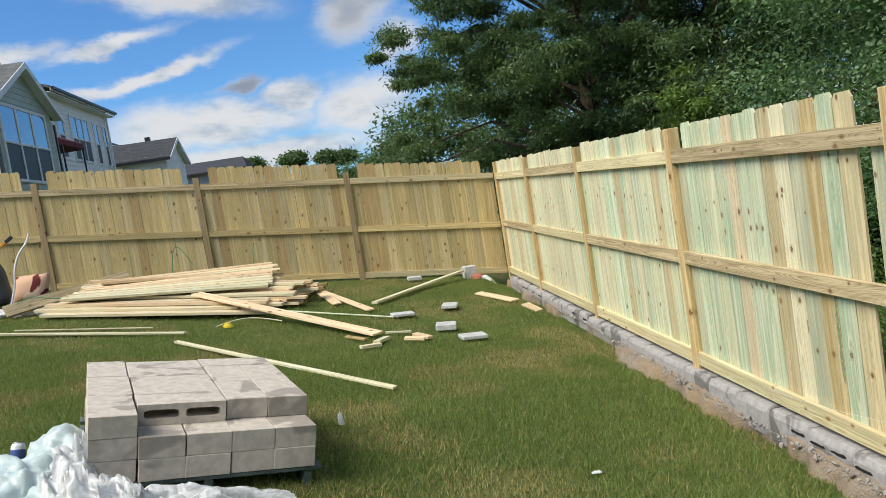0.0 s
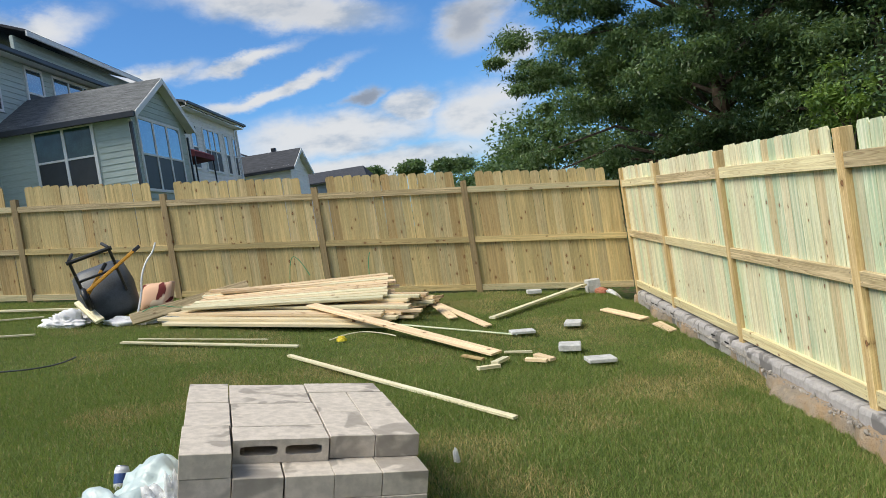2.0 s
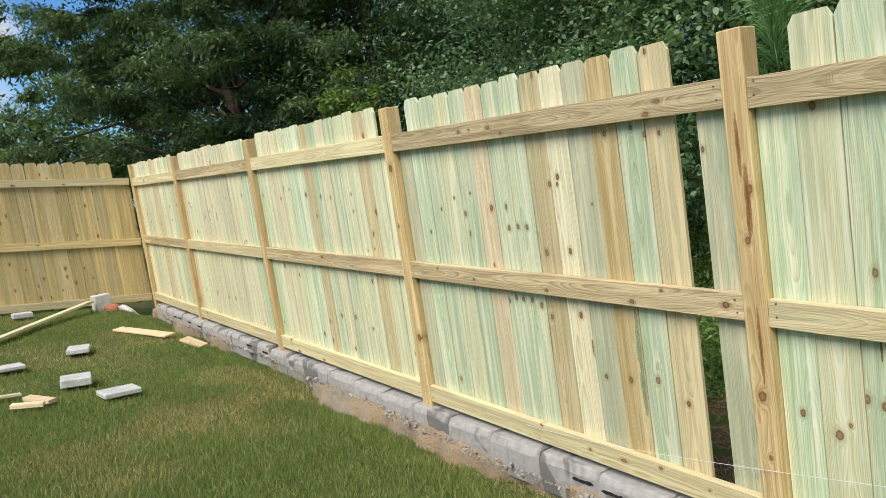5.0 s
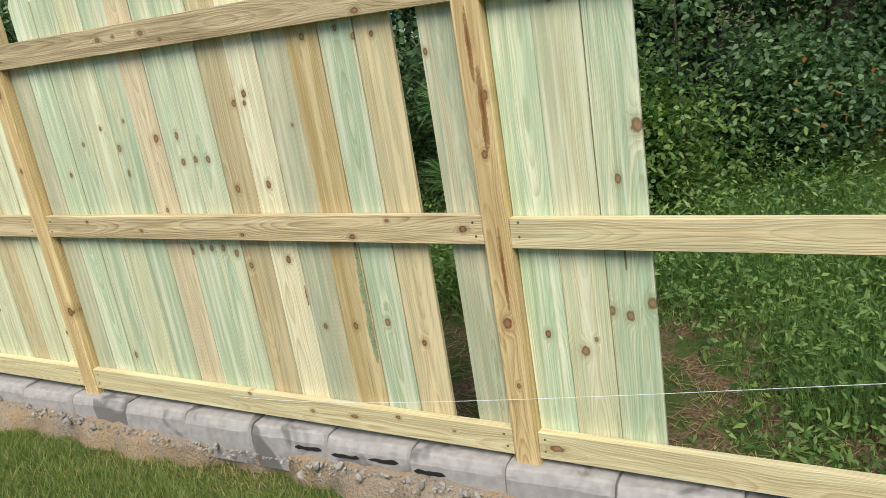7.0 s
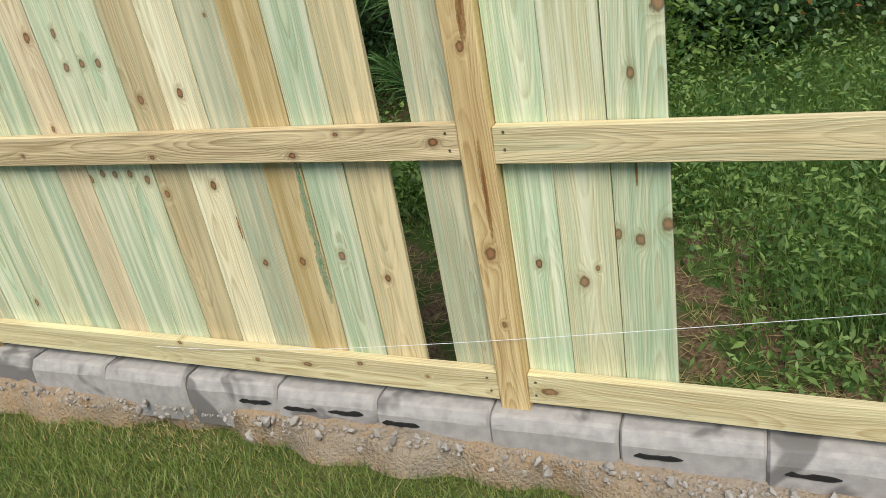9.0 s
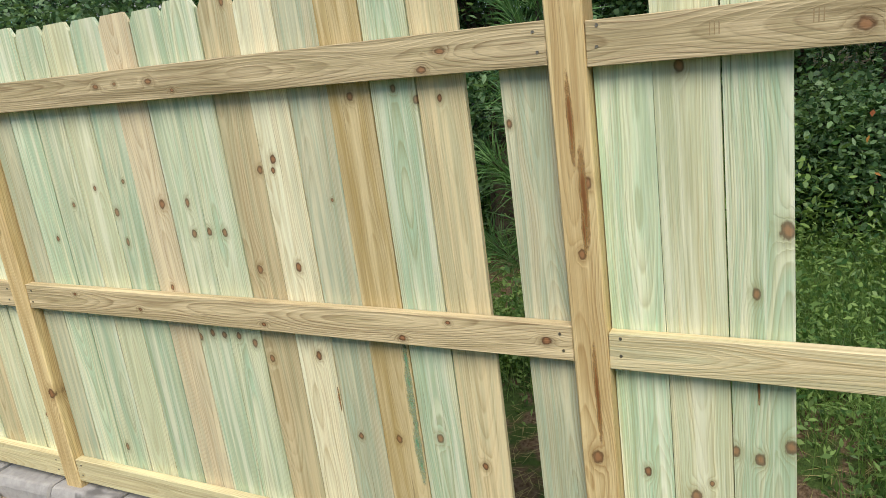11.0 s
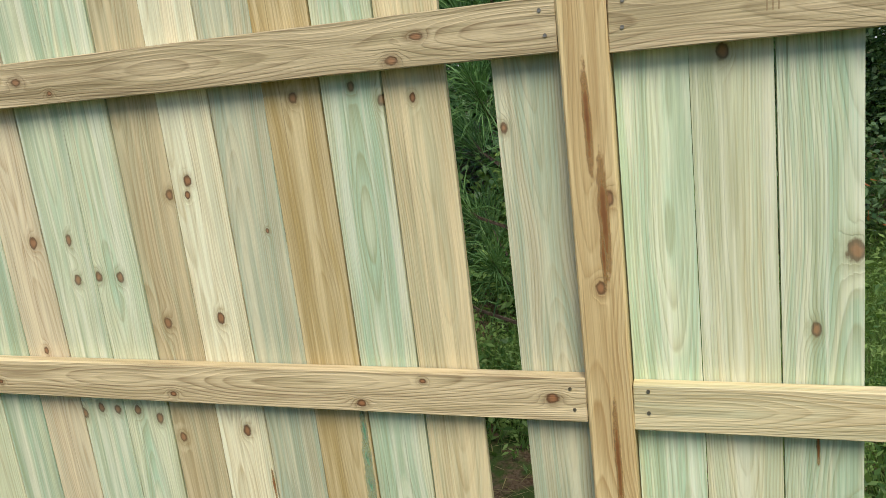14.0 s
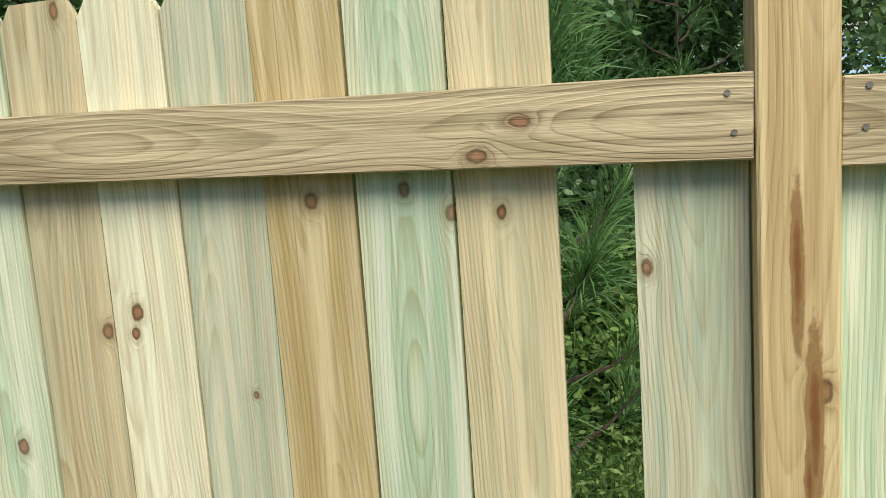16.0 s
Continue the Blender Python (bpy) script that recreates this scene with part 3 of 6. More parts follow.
def fence_back():
    fence = tagged(empty("privacy_fence", Matrix.Identity(4)), "straw-coloured pine dog-eared privacy fence stepping up the slope", "fence", "yard fences")
    posts = [-0.215, -2.66, -5.175, -7.68, -10.15, -12.6]
    pw = 0.10
    for x in posts:
        z0 = float(lawn_z(x, YB)) - 0.1
        board("post", pw, 0.098, back_line(x, "post") - z0, POSTB, fence, Matrix.Translation((x, YB - 0.003, z0)), bev=0.004)
    ends = [2.29] + posts
    for hi, lo in zip(ends[:-1], ends[1:]):
        a, b = lo + pw / 2, hi - (pw / 2 if hi < 2 else 0)
        for which in ("top", "mid", "low"):
            h = 0.098
            lay("rail", (a, YB + 0.003, back_line(a, which) - h / 2), (b, YB + 0.003, back_line(b, which) - h / 2), (0, -1, 0), h, 0.038, R.choice([STRAW, STRAW, RAIL, TAN]), fence)
        x = a + 0.075
        while x < b - 0.03:
            near_post = (x - a < 0.1 and lo > -13) or (b - x < 0.13 and hi < 2.0) or (hi > 2 and b - x < 0.2)
            top = back_line(x, "top") - 0.05 if near_post else back_line(x, "pick") + R.uniform(-0.012, 0.012)
            z0 = back_line(x, "foot") + R.uniform(-0.02, 0.02)
            mt = R.choices([STRAW, BISCUIT, RUST], [6, 4, 1.7])[0]
            w = min(0.1482, b - x + 0.074)
            m = Matrix.Translation((x, YB + 0.0425 + R.uniform(0, 0.007), z0)) @ Matrix.Rotation(R.uniform(-0.004, 0.004), 4, "Y")
            board("picket", w, 0.016, top - z0, mt, fence, m, 0.0 if near_post else 0.035)
            x += 0.150
        left = b - (x - 0.075)
        if left > 0.015:
            xm = b - left / 2
            z0 = back_line(xm, "foot")
            board("picket", left - 0.002, 0.016, back_line(xm, "top") - 0.05 - z0, STRAW, fence, Matrix.Translation((xm, YB + 0.043, z0)))
    return fence


back_fence = fence_back()


# ---- block footing under the right-hand fence ----
def footing_block_mesh(ln, seed):
    """A block laid on its side: worn rounded shoulder, uneven front, ends drawn in at the joints."""
    o = [(-0.058, -0.20), (0.12, -0.20), (0.12, 0.0), (-0.022, 0.0), (-0.034, -0.005), (-0.048, -0.026), (-0.054, -0.040), (-0.058, -0.10)]
    bm = bmesh.new()
    prev = None
    for k, y in enumerate([0, 0.008] + [ln * j / 7 for j in range(1, 7)] + [ln - 0.008, ln]):
        end = k in (0, 9)
        ring = []
        for j, (x, z) in enumerate(o):
            wear = 0.006 * noise.noise((seed * 3.3 + j * 0.7, y * 11, seed)) if j > 2 else 0.0
            ring.append(bm.verts.new((x + wear + (0.010 if end and x < 0 else 0), y, z + wear * 0.6 - (0.007 if end and z > -0.05 else 0))))
        if prev:
            for j in range(len(o)):
                bm.faces.new((prev[j], ring[j], ring[(j + 1) % len(o)], prev[(j + 1) % len(o)]))
        else:
            bm.faces.new(ring)
        prev = ring
    bm.faces.new(prev[::-1])
    return to_mesh("block", bm, CURB)


def slot_plate_mesh(seed):
    """A ragged dark plate, long and low, painting the shade in a core opening."""
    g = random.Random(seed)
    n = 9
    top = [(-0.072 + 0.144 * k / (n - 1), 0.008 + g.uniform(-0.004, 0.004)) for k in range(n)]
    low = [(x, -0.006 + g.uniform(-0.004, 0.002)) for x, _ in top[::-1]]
    return to_mesh("slot", prism(top[1:-1] + [(0.072, 0)] + low[1:-1] + [(-0.072, 0)], 0.012), SLOT_SHADE)


def footing():
    f = tagged(empty("block_footing"), "row of weathered grey concrete blocks under the fence", "footing", kind="structure")
    kinds = [footing_block_mesh(0.4122, k) for k in range(6)]
    slots = [slot_plate_mesh(k) for k in range(5)]
    y, n = 0.372, 0
    while y < 12.3:
        z = 0.098 + rise(y + 0.2) + R.uniform(-0.008, 0.005)
        b = part("block", kinds[n % 6], CURB, f, m=pose(XF + R.uniform(-0.009, 0.006), y, z, R.uniform(-0.5, 0.5), R.uniform(-2, 2), R.uniform(-0.4, 0.4)))
        # no hole is cut: a dark plate carries each opening's shade as colour
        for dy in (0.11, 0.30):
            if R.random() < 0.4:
                part("slot", R.choice(slots), SLOT_SHADE, b, "dark plate painting the shade in a core slot", pose(-0.0605, dy + R.uniform(-.02, .02), -0.066 + R.uniform(-.006, .006), 0, 0, -90))
        y += 0.4135
        n += 1
    return f


footing()


# ---- neighbouring houses ----
def siding_mat(name, col):
    m, nt, b = material(name, 0.6, 0.3)
    tc = nt.nodes.new("ShaderNodeTexCoord").outputs["Object"]
    n = noise_tex(nt, scaled(nt, tc, (1, 1, 9)), 3.0, 4)
    nt.links.new(mixc(nt, ramp(nt, n, 0.3, 0.7), tuple(c * 0.9 for c in col), tuple(min(1, c * 1.07) for c in col)), b.inputs["Base Color"])
    return m


def shingle_mat(name, col):
    m, nt, b = material(name, 0.9, 0.15)
    tc = nt.nodes.new("ShaderNodeTexCoord").outputs["Object"]
    n1, n2 = noise_tex(nt, scaled(nt, tc, (3, 9, 9)), 1.0, 3), noise_tex(nt, tc, 35, 3)
    f = ma(nt, "ADD", ma(nt, "MULTIPLY", n1, 0.6), ma(nt, "MULTIPLY", n2, 0.4))
    nt.links.new(mixc(nt, ramp(nt, f, 0.3, 0.7), tuple(c * 0.6 for c in col), tuple(c * 1.5 for c in col)), b.inputs["Base Color"])
    bump(nt, b, n2, 0.5, 0.02)
    return m


SAGE = siding_mat("sage_siding", (0.44, 0.52, 0.50))
WHITES = siding_mat("white_siding", (0.78, 0.79, 0.79))
GREYS = siding_mat("grey_siding", (0.38, 0.42, 0.46))
SHINGLE = shingle_mat("grey_shingles", (0.125, 0.132, 0.138))
SHINGLE2 = shingle_mat("dark_shingles", (0.055, 0.058, 0.066))
WHITE = plain("white_trim", (0.74, 0.76, 0.77), 0.5, 0.4, 0, 0.06, 3)
GUTTER = plain("dark_gutter", (0.02, 0.023, 0.03), 0.4, 0.5, 0, 0.2, 3)
GLASS, _nt, _b = material("window_glass", 0.04, 0.9)
_b.inputs["Base Color"].default_value = (0.30, 0.38, 0.44, 1)
_b.inputs["Metallic"].default_value = 0.75      # coated pane
SCREEN = plain("window_screen", (0.03, 0.035, 0.04), 0.5, 0.5, 0, 0.2, 3)
TEAL = plain("teal_curtained_pane", (0.03, 0.075, 0.078), 0.12, 0.6, 0, 0.35, 2.5, 0.0)
MAROON = plain("maroon_canvas", (0.16, 0.05, 0.06), 0.85, 0.1, 0, 0.3, 4)


def lap_wall(name, a, b, z0, z1, mat, parent, gable=None, lap=0.19):
    """A wall of lapped boards from a to b (outside on the right hand of a to b); gable: (height, where along) of its peak."""
    bm = bmesh.new()
    a, b = Vector((*a, 0)), Vector((*b, 0))
    d = (b - a).normalized()
    out = Vector((d.y, -d.x, 0))
    ln = (b - a).length
    top = gable[0] if gable else z1

    def span(z):
        if not gable or z <= z1:
            return 0, ln
        k = (z - z1) / (gable[0] - z1)
        return gable[1] * k, ln + (gable[1] - ln) * k
    prof, z = [], z0
    while z < top - 0.01:
        zt = min(z + lap, top)
        prof += [(z, 0.022), (zt, 0.002)]
        z = zt
    chains = []
    for zz, off in prof:
        s, e = span(zz)
        e = max(e, s + 0.01)
        up = Vector((0, 0, zz))
        chains.append([bm.verts.new(q) for q in (a + d * s + out * off + up, a + d * e + out * off + up, a + d * e - out * 0.12 + up, a + d * s - out * 0.12 + up)])
    for c0, c1 in zip(chains[:-1], chains[1:]):
        for k in range(4):
            bm.faces.new((c0[k], c0[(k + 1) % 4], c1[(k + 1) % 4], c1[k]))
    bm.faces.new(chains[0][::-1]), bm.faces.new(chains[-1])
    return part(name, bm, mat, parent)


def slab(name, pts, th, mat, parent, label=""):
    bm = bmesh.new()
    t = [bm.verts.new(p) for p in pts]
    u = [bm.verts.new((p[0], p[1], p[2] - th)) for p in pts]
    bm.faces.new(t), bm.faces.new(u[::-1])
    for k in range(len(t)):
        bm.faces.new((t[k], u[k], u[(k + 1) % len(t)], t[(k + 1) % len(t)]))
    return part(name, bm, mat, parent, label)


def beam(name, a, b, w, h, mat, parent, label=""):
    rot, o = along(a, b, (0, 0, 1) if abs(Vector(b)[2] - Vector(a)[2]) < 3 else (0, -1, 0))
    return part(name, to_mesh(name, box(w, h, (Vector(b) - Vector(a)).length, 0.0), mat), mat, parent, label, Matrix.Translation(o) @ rot)


def house_window(parent, wall, u0, u1, z0, z1, at, cols=1, upper=None):
    """A sash window on a wall: wall 'x' looks to +x at x=at, 'y' looks to -y at y=at."""
    w = empty("window")
    w.parent = parent
    if wall == "y":
        w.matrix_basis = pose((u0 + u1) / 2, at - 0.03, z0)
    else:
        w.matrix_basis = pose(at + 0.03, (u0 + u1) / 2, z0, 0, 0, 90)
    W, H, cw = u1 - u0, z1 - z0, (u1 - u0) / cols
    bm = bmesh.new()
    for k in range(cols + 1):
        add_box(bm, 0.09, 0.07, H + 0.12, Matrix.Translation((-W / 2 + k * cw, 0, -0.06)))
    for z in (-0.06, H / 2 - 0.03, H - 0.03):
        add_box(bm, W + 0.02, 0.06, 0.09 if z != H / 2 - 0.03 else 0.06, Matrix.Translation((0, -0.008, z)))
    part("window_frame", bm, WHITE, w, "white frame")
    for k in range(cols):
        x = -W / 2 + (k + 0.5) * cw
        part("pane", box(cw - 0.09, 0.012, H / 2 - 0.05), upper or GLASS, w, m=pose(x, -0.004, H / 2 + 0.02))
        part("pane", box(cw - 0.09, 0.012, H / 2 - 0.06), SCREEN, w, m=pose(x, -0.006, 0.03))
    return w


def gable_wing(parent, x0, x1, y0, y1, zf, ze, zr, wall, roof, over=0.32, front=True):
    """A wing whose ridge runs along x and whose gable looks to +x."""
    ym = (y0 + y1) / 2
    if front:
        lap_wall("wall", (x0, y0), (x1, y0), zf, ze, wall, parent)
    lap_wall("wall", (x1, y0), (x1, y1), zf, ze, wall, parent, (zr - 0.12, (y1 - y0) / 2))
    k = (zr - ze) / (ym - y0)
    for s in (-1, 1):
        ye = ym + s * (ym - y0 + over)
        zl = ze - k * over
        slab("roof", [(x0, ye, zl), (x1 + over, ye, zl), (x1 + over, ym, zr), (x0, ym, zr)], 0.06, roof, parent)
        slab("rake_board", [(x1 + over + 0.003, ye, zl - 0.01), (x1 + over + 0.035, ye, zl - 0.01), (x1 + over + 0.035, ym, zr - 0.01), (x1 + over + 0.003, ym, zr - 0.01)], 0.2, WHITE, parent, "white rake board")
        slab("soffit", [(x1, ye, zl - 0.075), (x1 + over, ye, zl - 0.075), (x1 + over, ym, zr - 0.075), (x1, ym, zr - 0.075)], 0.02, WHITE, parent)
    beam("gutter", (x0, y0 - over - 0.06, ze - k * over - 0.10), (x1 + over, y0 - over - 0.06, ze - k * over - 0.10), 0.15, 0.16, GUTTER, parent, "dark gutter")
    slab("soffit", [(x0, y0 - over, ze - k * over - 0.07), (x1, y0 - over, ze - k * over - 0.07), (x1, y0, ze - 0.02), (x0, y0, ze - 0.02)], 0.03, WHITE, parent)


def house_near():
    h = tagged(empty("house"), "pale sage lap-sided two-storey house with a gabled sunroom", "house", "neighbouring houses")
    gable_wing(h, -14.2, -9.9, 23.0, 27.4, 1.6, 6.85, 8.12, SAGE, SHINGLE)
    house_window(h, "y", -12.95, -11.10, 4.62, 6.52, 23.0, 2, TEAL)
    house_window(h, "x", 23.40, 26.75, 4.35, 6.60, -9.9, 3)
    for x, y in ((-9.86, 22.93), (-9.84, 27.45)):
        part("downspout", box(0.09, 0.09, 4.8), GUTTER, h, "dark downspout", pose(x, y, 1.6))
    for y in (23.0, 27.4):
        part("corner_board", box(0.1, 0.1, 4.9), WHITE, h, "white corner board", pose(-9.9, y, 1.6))
    lap_wall("wall", (-14.2, 21.0), (-14.2, 34.0), 1.6, 9.6, SAGE, h)
    lap_wall("wall", (-24.0, 21.0), (-14.2, 21.0), 1.6, 9.6, SAGE, h)
    slab("roof", [(-13.75, 20.6, 9.55), (-13.75, 34.4, 9.55), (-19.0, 34.4, 12.3), (-19.0, 20.6, 12.3)], 0.1, SHINGLE2, h)
    beam("gutter", (-13.7, 20.6, 9.42), (-13.7, 34.4, 9.42), 0.13, 0.14, GUTTER, h, "dark gutter")
    slab("soffit", [(-13.75, 20.6, 9.42), (-13.75, 34.4, 9.42), (-14.2, 34.4, 9.42), (-14.2, 20.6, 9.42)], 0.03, WHITE, h)
    for y0, y1, n in ((22.9, 23.7, 1), (25.3, 26.3, 1), (27.0, 30.2, 3)):
        house_window(h, "x", y0, y1, 7.55, 9.25, -14.2, n)
    # taller rear roof with a white eave
    slab("roof", [(-15.4, 28.0, 11.45), (-15.4, 38.0, 11.45), (-20.0, 38.0, 13.2), (-20.0, 28.0, 13.2)], 0.1, SHINGLE2, h)
    slab("fascia", [(-15.38, 28.0, 11.38), (-15.32, 28.0, 11.38), (-15.32, 38.0, 11.38), (-15.38, 38.0, 11.38)], 0.2, WHITE, h, "white fascia")
    lap_wall("wall", (-15.9, 28.0), (-15.9, 38.0), 9.0, 11.3, SAGE, h)


def house_second():
    h = tagged(empty("house"), "white lap-sided two-storey house seen along its side", "house", "neighbouring houses")
    lap_wall("wall", (-12.0, 33.0), (-12.0, 40.9), 1.8, 8.8, WHITES, h)
    lap_wall("wall", (-20.0, 33.0), (-12.0, 33.0), 1.8, 8.8, WHITES, h)
    slab("roof", [(-11.6, 32.8, 8.95), (-11.6, 41.3, 8.95), (-17.0, 41.3, 10.4), (-17.0, 32.8, 10.4)], 0.1, SHINGLE, h)
    slab("fascia", [(-11.58, 32.8, 8.86), (-11.54, 32.8, 8.86), (-11.54, 41.3, 8.86), (-11.58, 41.3, 8.86)], 0.13, WHITE, h, "white fascia")
    beam("gutter", (-11.48, 32.8, 8.84), (-11.48, 41.3, 8.84), 0.11, 0.10, GUTTER, h, "dark gutter")
    slab("soffit", [(-11.6, 32.8, 8.7), (-11.6, 41.3, 8.7), (-12.0, 41.3, 8.7), (-12.0, 32.8, 8.7)], 0.03, WHITE, h)
    for y0, y1, n in ((34.0, 34.7, 1), (35.6, 37.9, 3), (38.7, 39.3, 1), (40.1, 40.6, 1)):
        house_window(h, "x", y0, y1, 6.1, 8.1, -12.0, n)
    part("downspout", box(0.1, 0.1, 6.5), WHITE, h, "white downspout", pose(-11.9, 40.85, 2.2))
    part("meter_box", box(0.12, 0.4, 0.6, 0.02), GREYS, h, "grey meter box", pose(-11.9, 37.6, 4.3))


def houses_far():
    h = tagged(empty("house"), "grey-roofed house with a low gabled wing", "house", "neighbouring houses")
    gable_wing(h, -17.0, -9.9, 43.6, 48.4, 2, 6.62, 7.8, WHITES, SHINGLE2)
    lap_wall("wall", (-14.6, 46.0), (-14.6, 60.0), 2, 8.3, GREYS, h)
    slab("roof", [(-14.0, 45.6, 8.3), (-14.0, 60, 8.3), (-19.5, 60, 11.0), (-19.5, 45.6, 11.0)], 0.12, SHINGLE2, h)
    slab("fascia", [(-13.98, 45.6, 8.2), (-13.9, 45.6, 8.2), (-13.9, 60, 8.2), (-13.98, 60, 8.2)], 0.25, WHITE, h, "white fascia")
    part("chimney", box(0.28, 0.28, 0.9), GUTTER, h, "dark flue", pose(-11.4, 46.6, 7.2))
    g = tagged(empty("house"), "distant house with a broad dark shingle roof", "house", "neighbouring houses")
    lap_wall("wall", (-16.0, 64.0), (-8.6, 64.0), 2, 6.9, GREYS, g)
    lap_wall("wall", (-8.6, 64.0), (-8.6, 76.0), 2, 6.9, WHITES, g)
    slab("roof", [(-17, 63.4, 6.9), (-8.0, 63.4, 6.9), (-9.0, 70, 8.35), (-17, 70, 8.35)], 0.12, SHINGLE2, g)
    slab("roof", [(-8.0, 63.4, 6.9), (-8.0, 76.4, 6.9), (-9.0, 70.2, 8.35), (-9.0, 70, 8.35)], 0.12, SHINGLE2, g)
    house_window(g, "y", -10.6, -9.6, 3.9, 5.6, 64.0, 1)


def closing():
    """Plain unseen wall behind the first eye and far-side fence, added to block skylight."""
    h = tagged(empty("own_house"), "plain pale unseen wall behind the yard, added to block sky light", "house", kind="structure")
    lap_wall("wall", (6.0, -7.5), (-12.5, -7.5), -0.6, 6.0, GREYS, h)
    f = tagged(empty("side_fence"), "plain pine fence added unseen on the yard's far side to block sky light", "fence", kind="structure")
    for k in range(8):
        y = -7 + 2.44 * k
        part("panel", box(0.04, 2.44, 1.9), STRAW, f, "", pose(-13.2, y + 1.22, float(lawn_z(np.float64(-13.2), np.float64(y))) - 0.05))


closing()
house_near(), house_second(), houses_far()


def canopy():
    c = tagged(empty("patio_canopy", pose(-10.5, 29.2, 0)), "maroon canvas patio canopy on slim dark posts", "canopy")
    part("canvas", prism([(-0.65, 5.75), (0.62, 5.80), (0.62, 6.0), (0.2, 6.22), (-0.65, 6.2)], 2.2), MAROON, c, "sagging maroon canvas", pose(0, -1.1, 0))
    for x, y in ((-0.6, -1.05), (0.58, -1.05), (-0.6, 1.05), (0.58, 1.05)):
        part("post", box(0.05, 0.05, 4.2), GUTTER, c, "", pose(x, y, 1.65))


canopy()


# ---- plants ----
def limb(bm, pts, radii, sides=7):
    prev = None
    for k, p in enumerate(pts):
        p = Vector(p)
        d = (Vector(pts[min(k + 1, len(pts) - 1)]) - Vector(pts[max(k - 1, 0)])).normalized()
        s = d.orthogonal().normalized()
        t = d.cross(s)
        ring = [bm.verts.new(p + radii[k] * (math.cos(a) * s + math.sin(a) * t)) for a in (2 * math.pi * i / sides for i in range(sides))]
        if prev:
            for i in range(sides):
                bm.faces.new((prev[i], prev[(i + 1) % sides], ring[(i + 1) % sides], ring[i]))
        prev = ring
    bm.faces.new(prev)


def leaf_quads(c, L, W, gen, droop=0.25, flat=0.6, oval=False):
    """Leaves at the points c: each a lozenge or a pointed oval with a direction of its own."""
    n = len(c)
    az = gen.uniform(0, 2 * np.pi, n)
    el = gen.normal(-droop, flat, n)
    d = np.stack([np.cos(az) * np.cos(el), np.sin(az) * np.cos(el), np.sin(el)], -1)
    up = gen.normal(0, 0.55, (n, 3)) + (0, 0, 1)
    s = np.cross(d, up)
    s /= np.linalg.norm(s, axis=1, keepdims=True) + 1e-9
    nn = np.cross(s, d)
    ln = L * gen.uniform(0.6, 1.25, (n, 1))
    wd = W * gen.uniform(0.7, 1.2, (n, 1))
    if not oval:
        mid = c + d * ln * 0.45 + nn * ln * 0.06
        v = np.stack([c, mid + s * wd / 2, c + d * ln, mid - s * wd / 2], 1).reshape(-1, 3)
        return v, np.arange(4 * n).reshape(n, 4)
    lo, hi = c + d * ln * 0.30 + nn * ln * 0.05, c + d * ln * 0.68 + nn * ln * 0.05
    v = np.stack([c, lo + s * wd * 0.5, hi + s * wd * 0.40, c + d * ln, hi - s * wd * 0.40, lo - s * wd * 0.5], 1).reshape(-1, 3)
    f = np.arange(6 * n).reshape(n, 6)
    return v, f


def crown_points(gen, centre, radii, clumps, per, spread, inner=0.5, squash=0.55):
    u = gen.normal(size=(clumps, 3))
    u /= np.linalg.norm(u, axis=1, keepdims=True)
    r = gen.uniform(inner, 1.0, (clumps, 1)) * (1 + 0.06 * gen.normal(size=(clumps, 1)))
    cc = np.array(centre) + u * r * np.array(radii)
    sp = spread * gen.uniform(0.6, 1.4, (clumps, 1, 1))
    p = cc[:, None, :] + gen.normal(size=(clumps, per, 3)) * sp * np.array([1, 1, squash])
    return cc, p.reshape(-1, 3)


def tree(name, label, foot, centre, radii, clumps, per, spread, L, W, mat, seed, trunk=0.2, inner=0.5, droop=0.3, limbs=14, category="tree", squash=0.55):
    gen = np.random.default_rng(seed)
    t = tagged(empty(name, pose(*foot)), label, category)
    o = np.array(foot)
    cc, p = crown_points(gen, np.array(centre) - o, radii, clumps, per, spread, inner, squash)
    p = p[p[:, 2] > 0.25]
    bm = bmesh.new()
    top = np.array(centre) - o + (0, 0, radii[2] * 0.55)
    mid = top * 0.5 + gen.normal(0, 0.12, 3)
    limb(bm, [(0, 0, -0.15), mid * 0.4, mid, top], [trunk, trunk * 0.85, trunk * 0.6, trunk * 0.12], 9)
    for k in range(min(limbs, len(cc))):
        q = cc[k]
        s = min(0.85, max(0.18, q[2] / max(top[2], 0.1) * 0.7))
        a = mid * (s / 0.5) if s < 0.5 else mid + (top - mid) * ((s - 0.5) / 0.5)
        b = a * 0.45 + q * 0.55 + (0, 0, 0.15 * np.linalg.norm(q - a))
        limb(bm, [a, b, q], [trunk * 0.30, trunk * 0.15, trunk * 0.03], 5)
    part("trunk", bm, BARK, t, "dark bark trunk and limbs")
    v, f = leaf_quads(p, L, W, gen, droop, oval=L < 0.1)
    part("crown", raw_mesh("crown", v, f, mat), mat, t)
    return t


def gz(x, y):
    return float(lawn_z(np.float64(x), np.float64(y)))


